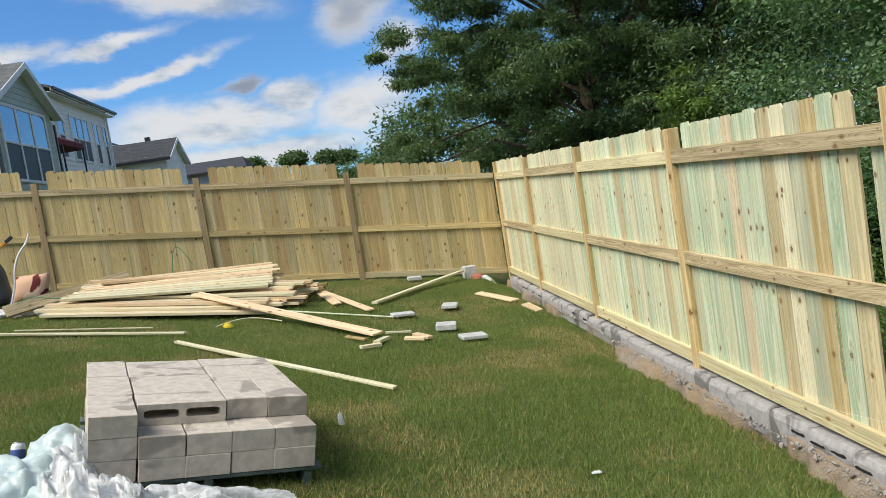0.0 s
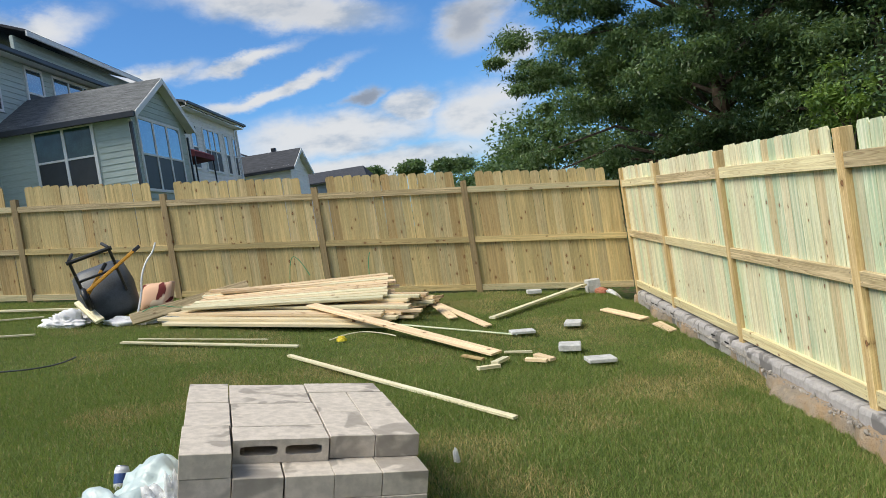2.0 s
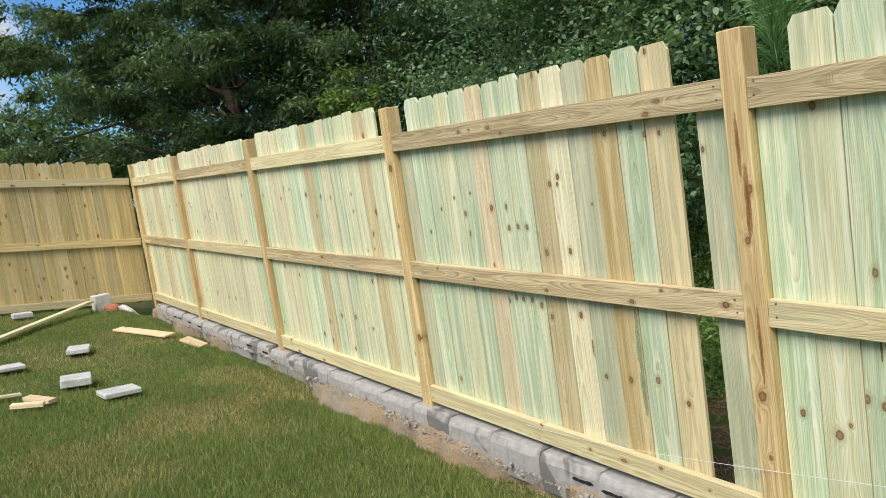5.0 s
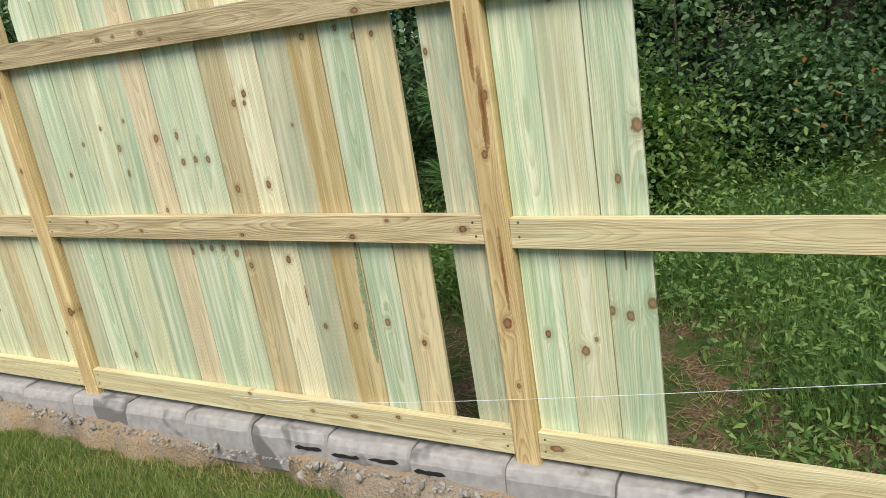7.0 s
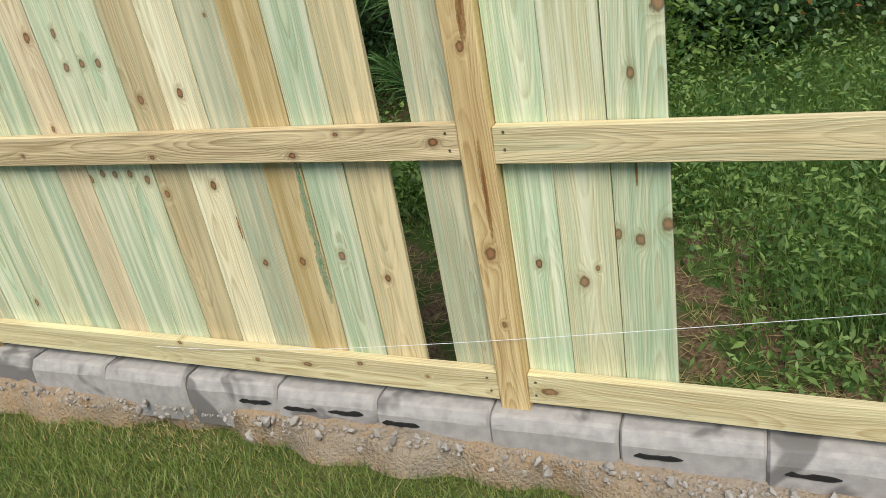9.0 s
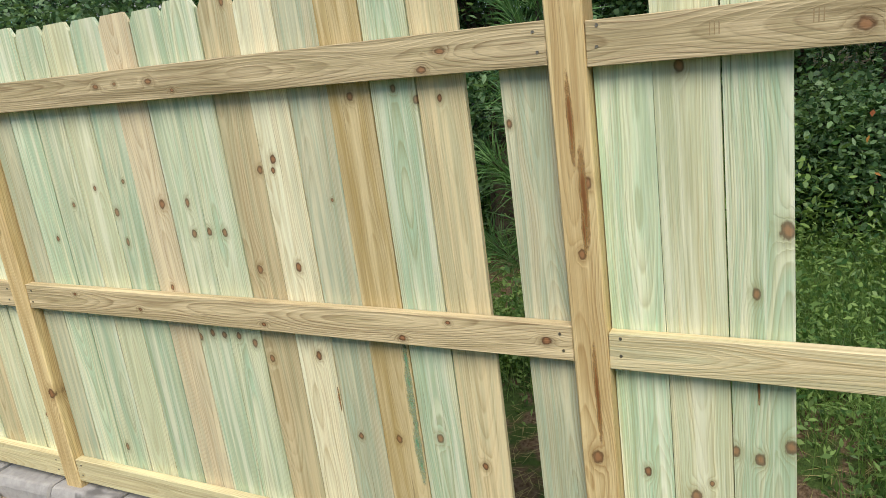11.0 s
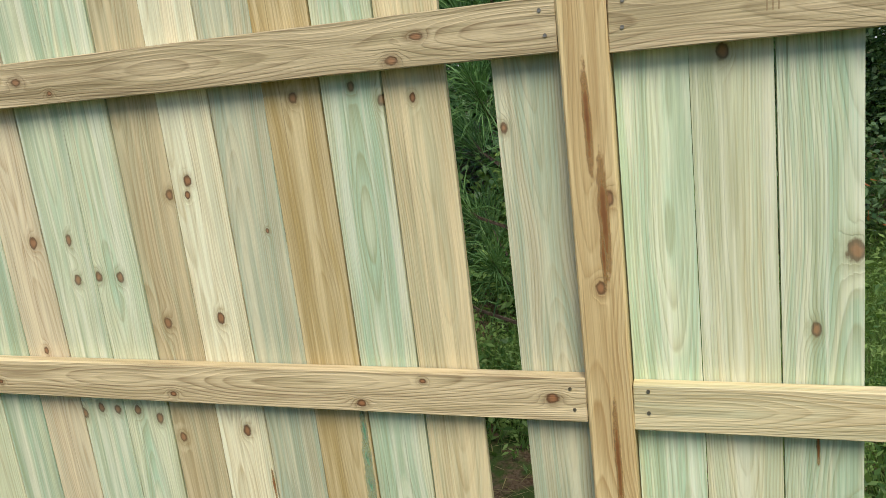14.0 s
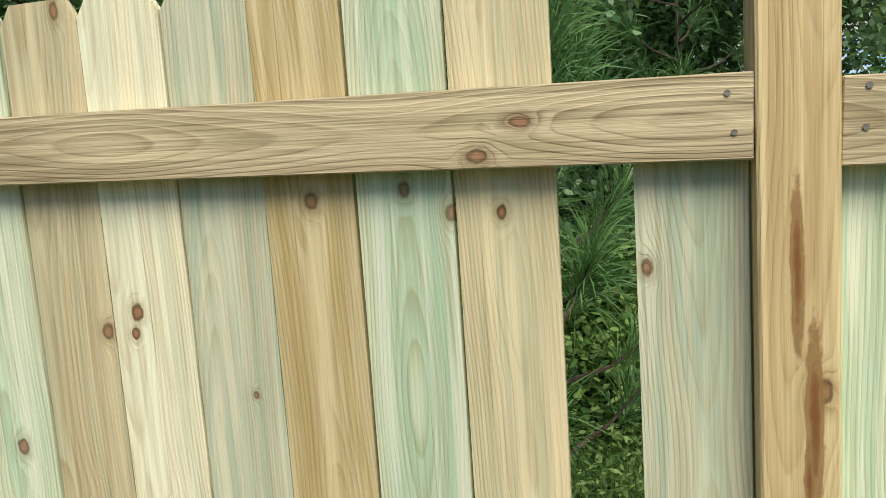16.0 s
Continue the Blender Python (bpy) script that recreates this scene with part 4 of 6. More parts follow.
tree("oak_tree", "large dark green willow oak behind the fence corner", (6.3, 19.0, gz(6.3, 19)), (6.35, 19.0, 5.2), (5.3, 4.4, 6.8), 560, 600, 0.22, 0.135, 0.042, OAKL, 3, 0.26, 0.42, 0.35, 26, squash=0.42)
tree("oak_tree", "smaller oak filling the gap beside the large one", (9.3, 17.5, gz(9.3, 17.5)), (9.2, 17.4, 4.5), (3.0, 2.8, 4.2), 110, 380, 0.5, 0.15, 0.05, OAKL, 4, 0.2, squash=0.4)
tree("maple_tree", "dense leafy tree close behind the fence", (6.8, 7.9, gz(6.8, 7.9)), (6.8, 7.9, 3.9), (2.2, 2.5, 3.6), 240, 300, 0.25, 0.062, 0.038, BUSHL, 5, 0.14, 0.3)
tree("maple_tree", "dense leafy tree close behind the fence", (6.0, 5.0, gz(6.0, 5.0)), (6.0, 5.0, 3.2), (1.9, 2.2, 3.1), 300, 290, 0.22, 0.056, 0.034, BUSHL, 6, 0.12, 0.3)
tree("maple_tree", "dense leafy tree close behind the fence", (7.0, 2.2, gz(7.0, 2.2)), (7.0, 2.2, 3.9), (2.0, 2.2, 2.9), 230, 290, 0.23, 0.058, 0.034, BUSHL, 16, 0.12, 0.3)
tree("lime_sapling", "bright yellow-green sapling above the fence", (6.2, 13.0, gz(6.2, 13)), (6.2, 13.0, 2.75), (0.5, 0.5, 1.0), 30, 90, 0.13, 0.12, 0.045, LIMEL, 7, 0.05, 0.1)
for k, (x, y, zc, rx, ry, rz, mt) in enumerate((
        (12.5, 20.0, 7.0, 3.6, 3.6, 6.5, PINED), (10.2, 13.6, 6.0, 2.4, 2.6, 5.6, PINED), (9.6, 4.4, 4.6, 2.2, 2.6, 4.4, OAKL), (11.0, 8.0, 5.5, 2.8, 3.0, 5.4, OAKL),
        (11.5, 3.0, 5.5, 3.0, 3.0, 5.4, BUSHL), (12.0, -2.0, 5.5, 3.0, 3.2, 5.3, OAKL), (17.0, 6.0, 6.5, 4.0, 5.0, 6.3, OAKL),
        (17.0, 15.0, 7.5, 4.0, 5.0, 7.2, PINED), (18.0, -4.0, 6.5, 4.0, 5.0, 6.3, OAKL), (9.0, 26.0, 6.0, 4.0, 3.6, 5.6, OAKL),
        (15.0, 28.0, 8.0, 4.5, 4.5, 7.6, PINED), (9.5, -5.0, 4.5, 2.6, 3.0, 4.3, BUSHL))):
    needles = mt == PINED
    tree("pine_tree" if needles else "woodland_tree", "tall soft-needled pine in the wood" if needles else "shaded tree in the wood behind the fence", (x, y, gz(x, y)), (x, y, zc), (rx, ry, rz), 150, 240,
         0.50, 0.24 if needles else 0.14, 0.030 if needles else 0.07, mt, 20 + k, 0.2, 0.3, 0.2, 10)
for k, (x, y, zc, r) in enumerate(((-18.6, 119, 11.2, 1.6), (-13.9, 120, 11.3, 2.3), (-7.4, 120, 11.3, 1.7), (-2.6, 121, 11.0, 1.3), (0.6, 122, 10.6, 1.6))):
    tree("distant_tree", "small distant tree on the skyline", (x, y, 2.0), (x, y, zc), (r, r, r * 0.72), 40, 150, 0.5, 0.55, 0.3, OAKL, 50 + k, 0.16, 0.2, 0.1, 8, squash=0.4)
for k, (x, y, zc, rx, rz) in enumerate(((-1.0, 60, 3.2, 3.4, 2.6), (2.8, 48, 3.2, 3.2, 2.8), (4.5, 40, 3.8, 3.2, 3.4), (8.5, 38, 5.0, 4.5, 4.6))):
    tree("distant_tree", "rounded green tree past the fence corner", (x, y, 1.2), (x, y, zc), (rx, 3, rz), 60, 200, 0.55, 0.3, 0.14, OAKL, 60 + k, 0.2, 0.3, 0.1, 6)


for k, (x, y, h, r) in enumerate(((6.6, 0.6, 1.5, 0.8), (7.4, -0.9, 1.9, 0.9), (6.3, 2.5, 1.2, 0.6), (4.3, 1.2, 0.7, 0.3), (3.7, 0.6, 0.55, 0.3), (5.6, -0.6, 1.0, 0.6), (8.0, 1.6, 2.0, 0.9), (5.4, 3.6, 1.1, 0.6), (5.0, 7.2, 1.3, 0.7))):
    tree("shrub", "leafy shrub at the edge of the wood", (x, y, gz(x, y)), (x, y, gz(x, y) + h * 0.55), (r, r, h * 0.55), 80, 170, 0.19, 0.058, 0.032, WEEDL if k % 2 else BUSHL, 90 + k, 0.025, 0.2, 0.1, 10, "shrub")


def needle_tufts(name, label, foot, spots, seed, count=70, ln=0.17):
    """A young pine: a thin stem, short twigs and tufts of long needles."""
    gen = np.random.default_rng(seed)
    t = tagged(empty(name, pose(*foot)), label, "tree")
    o = Vector(foot)
    bm = bmesh.new()
    top = max(s[2] for s in spots)
    limb(bm, [(0, 0, -0.1), (0.03, 0.02, (top - o.z) * 0.5), (0, 0.03, top - o.z)], [0.013, 0.010, 0.004], 6)
    vs = []
    for s in spots:
        q = Vector(s) - o
        a = Vector((0, 0.02, max(0.1, q.z - 0.18)))
        limb(bm, [a, (a + q) / 2 + Vector((0, 0, -0.03)), q], [0.008, 0.006, 0.003], 4)
        axis = np.array((q - a).normalized()) + (0, 0, 0.35)
        for j in range(count):
            base = np.array(q) - axis * gen.uniform(0, 0.16)
            d = axis * 0.8 + gen.normal(0, 0.62, 3)
            d /= np.linalg.norm(d)
            sd = np.cross(d, gen.normal(size=3))
            sd *= 0.0024 / np.linalg.norm(sd)
            tip = base + d * ln * gen.uniform(0.7, 1.15) - (0, 0, 0.03)
            md = base + d * ln * 0.5
            vs += [base, md + sd, tip, md - sd]
    part("trunk", bm, BARK, t, "thin brown stem and twigs")
    v = np.array(vs)
    part("needles", raw_mesh("needles", v, np.arange(len(v)).reshape(-1, 4), PINEL), PINEL, t)


sap = [(3.32 + (0.05 + 0.016 * (18 - k)) * math.sin(k * 2.4), 3.58 + (0.05 + 0.016 * (18 - k)) * math.cos(k * 2.4), 1.02 + 0.072 * k) for k in range(19)]
needle_tufts("pine_sapling", "young long-needled pine close behind the fence", (3.32, 3.58, gz(3.32, 3.58)), sap, 31, 190, 0.20)
sap = [(5.3 + 0.35 * math.sin(k * 2.4), 3.1 + 0.35 * math.cos(k * 2.4), 1.9 + 0.09 * k) for k in range(13)]
needle_tufts("pine_sapling", "young long-needled pine close behind the fence", (5.3, 3.1, gz(5.3, 3.1)), sap, 32, 150, 0.20)


def undergrowth():
    gen = np.random.default_rng(71)
    n = 4600
    x, y = 2.60 + gen.gamma(1.8, 1.45, n), gen.uniform(-3.5, 13.0, n)
    dense = 0.8 * np.clip((2.55 - y) / 0.5, 0, 1) * np.clip((3.6 - x) / 0.6, 0, 1) + np.sin(x * 2.1 + 1.3 * y) + np.sin(1.7 * y - 0.8 * x + 1) + 0.6 * (x - 3.2)
    keep = (dense > 0.12 + gen.normal(0, 0.22, n)) & (x < 9)
    x, y = x[keep], y[keep]
    h = gen.uniform(0.08, 0.42, len(x)) * (0.6 + 0.28 * np.clip(x - 2.6, 0, 4))
    per = 72
    p = np.stack([x, y, lawn_z(x, y)], -1)[:, None, :] + gen.normal(size=(len(x), per, 3)) * np.array([0.13, 0.13, 0]) + gen.uniform(0, 1, (len(x), per, 1)) * h[:, None, None] * np.array([0, 0, 1.0])
    p = p.reshape(-1, 3)
    big = gen.uniform(0, 1, len(p)) < 0.22
    v0, _ = leaf_quads(p[~big], 0.042, 0.015, gen, 0.1)
    v1, _ = leaf_quads(p[big], 0.064, 0.025, gen, 0.1)
    v = np.concatenate([v0, v1])
    f = np.arange(len(v)).reshape(-1, 4)
    tagged(new("undergrowth", raw_mesh("undergrowth", v, f, WEEDL)), "low leafy weeds and brambles on the wood's edge", "undergrowth", kind="stuff")
    p = np.stack([gen.uniform(4.4, 5.6, 40), gen.uniform(1.3, 2.4, 40), gen.uniform(0.6, 1.2, 40)], -1)
    v, f = leaf_quads(p, 0.05, 0.03, gen, 0.2)
    tagged(new("turning_leaves", raw_mesh("turning_leaves", v, f, REDL)), "scattered orange and red leaves among the weeds", "leaves", kind="stuff")
    # tall grass tufts
    m = 90000
    x, y = gen.uniform(3.0, 7.5, m), gen.uniform(-2.5, 5.0, m)
    keep = np.sin(x * 2.1 + 1.3 * y) + np.sin(1.7 * y - 0.8 * x + 1) + 0.5 * (x - 3.4) > gen.normal(0.15, 0.4, m)
    x, y = x[keep], y[keep]
    blades(np.stack([x, y, lawn_z(x, y)], -1), 0.26, 0.0055, gen, "tall_grass", "tall wild grass beyond the fence", WEEDL, 0.5)
    # fallen pine straw
    m = 16000
    x, y = gen.uniform(2.45, 6.0, m), gen.uniform(-2, 12.5, m)
    a = gen.uniform(0, 2 * np.pi, m)
    x = np.where(gen.uniform(0, 1, m) < 0.5, 2.45 + 0.3 * (x - 2.45), x)
    c = np.stack([x, y, lawn_z(x, y) + 0.012 + gen.uniform(0, 0.012, m)], -1)
    d = np.stack([np.cos(a), np.sin(a), gen.normal(0, 0.08, m)], -1) * 0.055
    s = np.stack([-np.sin(a), np.cos(a), 0 * a], -1) * 0.0022
    v = np.stack([c - d, c + s, c + d, c - s], 1).reshape(-1, 3)
    tagged(new("pine_straw", raw_mesh("pine_straw", v, np.arange(4 * m).reshape(m, 4), STRAWG)), "dry pine straw and litter on the soil", "litter", kind="stuff")


def blades(base, h, w, gen, name, label, mat, lean=0.45):
    n = len(base)
    a = gen.uniform(0, 2 * np.pi, n)
    s = np.stack([np.cos(a), np.sin(a), 0 * a], -1) * w / 2
    b = gen.uniform(0, 2 * np.pi, n)
    k = np.abs(gen.normal(0, lean, n))
    hh = h * gen.uniform(0.45, 1.2, n)
    tip = base + np.stack([np.cos(b) * k * hh, np.sin(b) * k * hh, hh], -1)
    v = np.stack([base - s, base + s, tip], 1).reshape(-1, 3)
    return tagged(new(name, raw_mesh(name, v, np.arange(3 * n).reshape(n, 3), mat)), label, "grass", kind="stuff")


undergrowth()


def lawn_grass():
    gen = np.random.default_rng(9)

    def field(n, x0, x1, y0, y1):
        x, y = gen.uniform(x0, x1, n), gen.uniform(y0, y1, n)
        edge = 2.165 + 0.04 * np.sin(y * 1.7) + 0.05 * np.sin(y * 4.3 + 1) - 0.06 * np.maximum(0, np.sin(y * 1.3 - 7.0)) + 0.025 * np.sin(y * 19) + 0.045 * np.clip(y - 6, 0, 2)
        ok = x < edge - 0.01 + np.abs(gen.normal(0, 0.05, n))
        return x[ok], y[ok]

    def dry(x, y):
        return (np.sin(1.3 * x + 0.7 * y) + np.sin(2.1 * y - 1.7 * x + 2.0) + 0.6 * np.sin(5.3 * x + 3.1 * y) + 0.5 * np.sin(7.1 * y - 2.3 * x)) / 3.1
    xs, ys = [], []
    for n, lim in ((520000, (-5.2, 2.25, 1.4, 8.2)), (360000, (-9.5, 2.25, 6.0, 12.68)), (60000, (-9.0, -3.2, 2.5, 7.5))):
        x, y = field(n, *lim)
        if lim[0] == -5.2:                                      # thins out gently into the further lawn
            ok = gen.uniform(0, 1, len(x)) < np.clip((x + 5.2) / 2.2, 0.05, 1) * np.clip((8.2 - y) / 2.0, 0.05, 1)
            x, y = x[ok], y[ok]
        xs.append(x), ys.append(y)
    x, y = np.concatenate(xs), np.concatenate(ys)
    d = dry(x, y) + 0.55 * np.exp(-((x - 0.1) ** 2 + (y - 4.2) ** 2) / 0.9) + 0.45 * np.exp(-((x - 0.7) ** 2 + (y - 6.4) ** 2) / 0.8)
    p = np.stack([x, y, lawn_z(x, y) - 0.004], -1)
    straw = gen.uniform(0, 1, len(x)) < 0.11 + 0.7 * np.clip((d - 0.12) / 0.5, 0, 1)
    short = gen.uniform(0, 1, len(x)) < 0.5 * np.clip((d - 0.35) / 0.4, 0, 1)
    blades(p[~straw & ~short], 0.044, 0.0056, gen, "grass", "green lawn grass, a little long", GRASS, 0.75)
    blades(p[straw & ~short], 0.040, 0.0055, gen, "dry_grass", "dry straw-coloured grass in patches of the lawn", STRAWG, 0.8)


lawn_grass()


# ---- pallet of concrete blocks ----
SLOPE = math.atan(0.13)


def block_mesh(w, l, h, cores=False):
    bm = bmesh.new()
    if not cores:
        add_box(bm, w, l, h, None, 0.0025)
        return to_mesh("block", bm, BLOCK)
    # long side to the front, two rounded cores through it
    hw = l / 2
    outer = [(-hw, 0), (hw, 0), (hw, h), (-hw, h)]
    rings = []
    for cx in (-hw * 0.47, hw * 0.47):
        rx, rz = hw * 0.40, h * 0.22
        rings.append([(cx + rx * (1 if abs(math.cos(a)) > 0.35 else abs(math.cos(a)) / 0.35 * 1) * (1 if math.cos(a) > 0 else -1) * (1 - 0.08 * abs(math.sin(a))), h * 0.52 + rz * math.sin(a)) for a in (2 * math.pi * (k + 0.5) / 12 for k in range(12))])
    for y in (0.0, w):
        vo = [bm.verts.new((x, y, z)) for x, z in outer]
        es = [bm.edges.new((vo[k], vo[(k + 1) % 4])) for k in range(4)]
        for rg in rings:
            vr = [bm.verts.new((x, y, z)) for x, z in rg]
            es += [bm.edges.new((vr[k], vr[(k + 1) % 12])) for k in range(12)]
        bmesh.ops.triangle_fill(bm, edges=es, use_beauty=True)
    bm.verts.ensure_lookup_table()
    n = 4 + 24
    for a, cnt in ((0, 4), (4, 12), (16, 12)):
        for k in range(cnt):
            i, j = a + k, a + (k + 1) % cnt
            bm.faces.new((bm.verts[i], bm.verts[j], bm.verts[n + j], bm.verts[n + i]))
    return to_mesh("block", bm, BLOCK)


def block_pallet():
    """Local x runs to the left, up the slope; y runs away; z is square to the slope."""
    base = Matrix.Translation((-0.64, 3.807, 0.573)) @ Matrix.Rotation(0.334, 4, "Z") @ Matrix.Rotation(0.205, 4, "Y") @ Matrix.Rotation(0.066, 4, "X")
    W, L, H = 0.2145, 0.429, 0.107
    me, mc = block_mesh(W - 0.003, L - 0.004, H - 0.0015), block_mesh(W - 0.003, L - 0.004, H - 0.0015, True)
    flat = block_mesh(L - 0.004, W - 0.003, H - 0.0015)

    def put(mesh, x, y, z, turn=0.0, label="grey concrete block with damp stains, stacked on the pallet"):
        m = base @ pose(-x + R.uniform(-.003, .003), y + R.uniform(-.006, .006), z, 0, 0, turn + R.uniform(-0.6, 0.6))
        ob = new("concrete_block", mesh)
        ob.matrix_basis = m
        tagged(ob, label, "block", "blocks on the pallet")

    for lay_ in (0, 1):
        for c in range(4):
            for r in range(3):
                put(me, W * (c + 0.5), L * 0.5 + r * L * 0.98, lay_ * H)
        for r in range(3):
            put(me, W * 4.52, 0.012 + L * 0.5 + r * L * 0.98, lay_ * H)
    z = 2 * H
    for r in range(3):                                         # left-hand column
        put(me, W * 4.53, 0.012 + L * 0.5 + r * (L + 0.002), z)
    mdl = base @ pose(-W * 3, 0.19, z, 0, 0, 0.6)
    ob = new("concrete_block", mc)
    ob.matrix_basis = mdl
    tagged(ob, "grey hollow concrete block with two oval cores showing", "block", "blocks on the pallet")
    for r in range(1, 4):
        put(flat, W * 3, 0.19 + W * (r + 0.5) + 0.004, z)
    put(flat, W * 3, 0.19 + W * 4.5 + 0.012, z)
    for c in range(2):
        for r in range(2):
            put(me, W * (c + 0.47), 0.212 + L * (r + 0.5), z)
        if c == 1:
            put(flat, W * 1.0, 0.212 + L * 2 + W * 0.5 + 0.01, z)
    # pallet: deck boards over three bearers
    pal = tagged(empty("pallet", base @ pose(0, 0, -0.135)), "weathered green-grey wooden pallet under the blocks", "pallet")
    pm = plain("pallet_wood", (0.10, 0.13, 0.12), 0.85, 0.2, 0, 0.4, 8)
    for k in range(7):
        part("deck_board", box(1.14, 0.10, 0.02, 0.002), pm, pal, "", pose(-0.53, 0.06 + k * 0.19, 0.112))
    for x in (-0.03, -0.53, -1.03):
        part("bearer", box(0.045, 1.2, 0.085, 0.003), pm, pal, "", pose(x, 0.62, 0.024))
    for y in (0.06, 0.62, 1.2):
        part("foot_board", box(1.14, 0.1, 0.02, 0.002), pm, pal, "", pose(-0.53, y, 0.0))


block_pallet()


# ---- plastic wrap, can ----
def film_mat(name, col, clear, rough=0.22):
    m, nt, b = material(name, rough, 0.6)
    tc = nt.nodes.new("ShaderNodeTexCoord").outputs["Object"]
    n = noise_tex(nt, tc, 9, 4, 0.6, 1.2)
    nt.links.new(mixc(nt, ramp(nt, n, 0.3, 0.7), tuple(c * 0.85 for c in col), col), b.inputs["Base Color"])
    bump(nt, b, noise_tex(nt, tc, 16, 3, 0.5, 4.0), 0.35, 0.010)
    tr = nd(nt, "ShaderNodeBsdfTransparent", {"Color": (0.95, 0.96, 0.97, 1)})
    mx = nd(nt, "ShaderNodeMixShader", {0: ma(nt, "MULTIPLY", ramp(nt, n, 0.35, 0.65), clear), 1: b.outputs[0], 2: tr})
    nt.links.new(mx, nt.nodes["Material Output"].inputs[0])
    return m


FILM = film_mat("clear_film", (0.86, 0.88, 0.90), 0.62, 0.16)
BAG = film_mat("pale_plastic", (0.54, 0.66, 0.67), 0.10, 0.35)
PAPER = film_mat("crumpled_paper", (0.78, 0.79, 0.82), 0.0, 0.8)


def crumple(name, mat, parent, centre, size, seed, label="", amp=0.24):
    """A crumpled heap: a dome of sheet with folds at three scales, its skirt resting on the ground."""
    bm = bmesh.new()
    bmesh.ops.create_icosphere(bm, subdivisions=5, radius=1.0)
    for v in bm.verts:
        d = v.co.normalized()
        q = d * 1.6 + Vector((seed * 3.1, seed * 1.7, seed))
        w = q + 0.5 * Vector((noise.noise(q * 0.9), noise.noise(q * 0.9 + Vector((7, 1, 3))), noise.noise(q * 0.9 + Vector((2, 9, 5)))))
        fold = abs(noise.noise(w * 1.7)) * 1.3 + abs(noise.noise(Vector((w.x * 4.5, w.y * 3.0, w.z * 3.6)))) * 0.32
        r = 1 + amp * (noise.noise(q * 0.9) * 1.2 + fold - 0.35)
        v.co = Vector((d.x * r * size[0], d.y * r * size[1], max(d.z * r, -0.12 + 0.06 * noise.noise(q * 5)) * size[2]))
        x, y = centre[0] + v.co.x, centre[1] + v.co.y
        v.co.z += gz(x, y) - gz(centre[0], centre[1])
    for f in bm.faces:
        f.smooth = True
    return part(name, bm, mat, parent, label, pose(*centre))


def drape(name, a, b, half, h0, h1, seed, parent):
    """A loose sheet from a to b, humped along its middle and gathered into sharp lengthwise folds."""
    a, b = Vector(a), Vector(b)
    d = b - a
    side = Vector((-d.y, d.x)).normalized()
    nu, nv = 56, 36
    bm = bmesh.new()
    grid = []
    for i in range(nu + 1):
        u = i / nu
        row = []
        for j in range(nv + 1):
            v = 2 * j / nv - 1
            q = a + d * u + side * v * half * (1 + 0.25 * noise.noise((u * 4, seed, v)))
            fold = 1 - 2 * abs(noise.noise((u * 2.2 + seed, v * 3.4 + 0.8 * noise.noise((u * 5, v * 2, seed)), seed * 1.3)))
            tiny = 1 - 2 * abs(noise.noise((u * 7 + v * 3, v * 9 - u * 2, seed * 2.1)))
            h = (h0 + (h1 - h0) * u) * max(0.0, 1 - v * v) ** 0.7 * (0.72 + 0.30 * fold) + 0.022 * fold + 0.012 * tiny
            row.append(bm.verts.new((q.x, q.y, gz(q.x, q.y) + 0.02 + max(0.0, h))))
        grid.append(row)
    for r0, r1 in zip(grid[:-1], grid[1:]):
        for j in range(nv):
            bm.faces.new((r0[j], r0[j + 1], r1[j + 1], r1[j])).smooth = True
    return part(name, bm, FILM, parent, "clear crumpled film")


def wrap():
    w = tagged(empty("plastic_wrap"), "heap of crumpled clear plastic wrap and pale sacks on the grass", "plastic wrap")
    def at(x, y, up=0.03):
        return (x, y, gz(x, y) + up)
    crumple("sack", BAG, w, at(-1.93, 3.98), (0.23, 0.20, 0.25), 2, "pale mint plastic sack")
    crumple("sack", BAG, w, at(-2.08, 3.72), (0.24, 0.20, 0.24), 4, "pale mint plastic sack")
    crumple("sack", BAG, w, at(-1.80, 3.52), (0.20, 0.16, 0.20), 5, "pale mint plastic sack")
    drape("film", (-1.74, 3.42), (-1.36, 3.26), 0.17, 0.36, 0.26, 6, w)
    drape("film", (-1.50, 3.24), (-0.72, 3.50), 0.15, 0.30, 0.05, 8, w)
    drape("film", (-1.15, 3.30), (-0.80, 3.42), 0.10, 0.10, 0.04, 9, w)
    crumple("film", FILM, w, at(-1.66, 3.50), (0.12, 0.10, 0.34), 12, "clear film clinging to the blocks", 0.4)
    lay("cardboard", (-1.55, 3.12, gz(-1.5, 3.12) + 0.05), (-1.22, 3.10, gz(-1.2, 3.10) + 0.10), (0, -0.5, 1), 0.26, 0.012, plain("cardboard", (0.36, 0.22, 0.12), 0.9), w, "brown cardboard")


wrap()


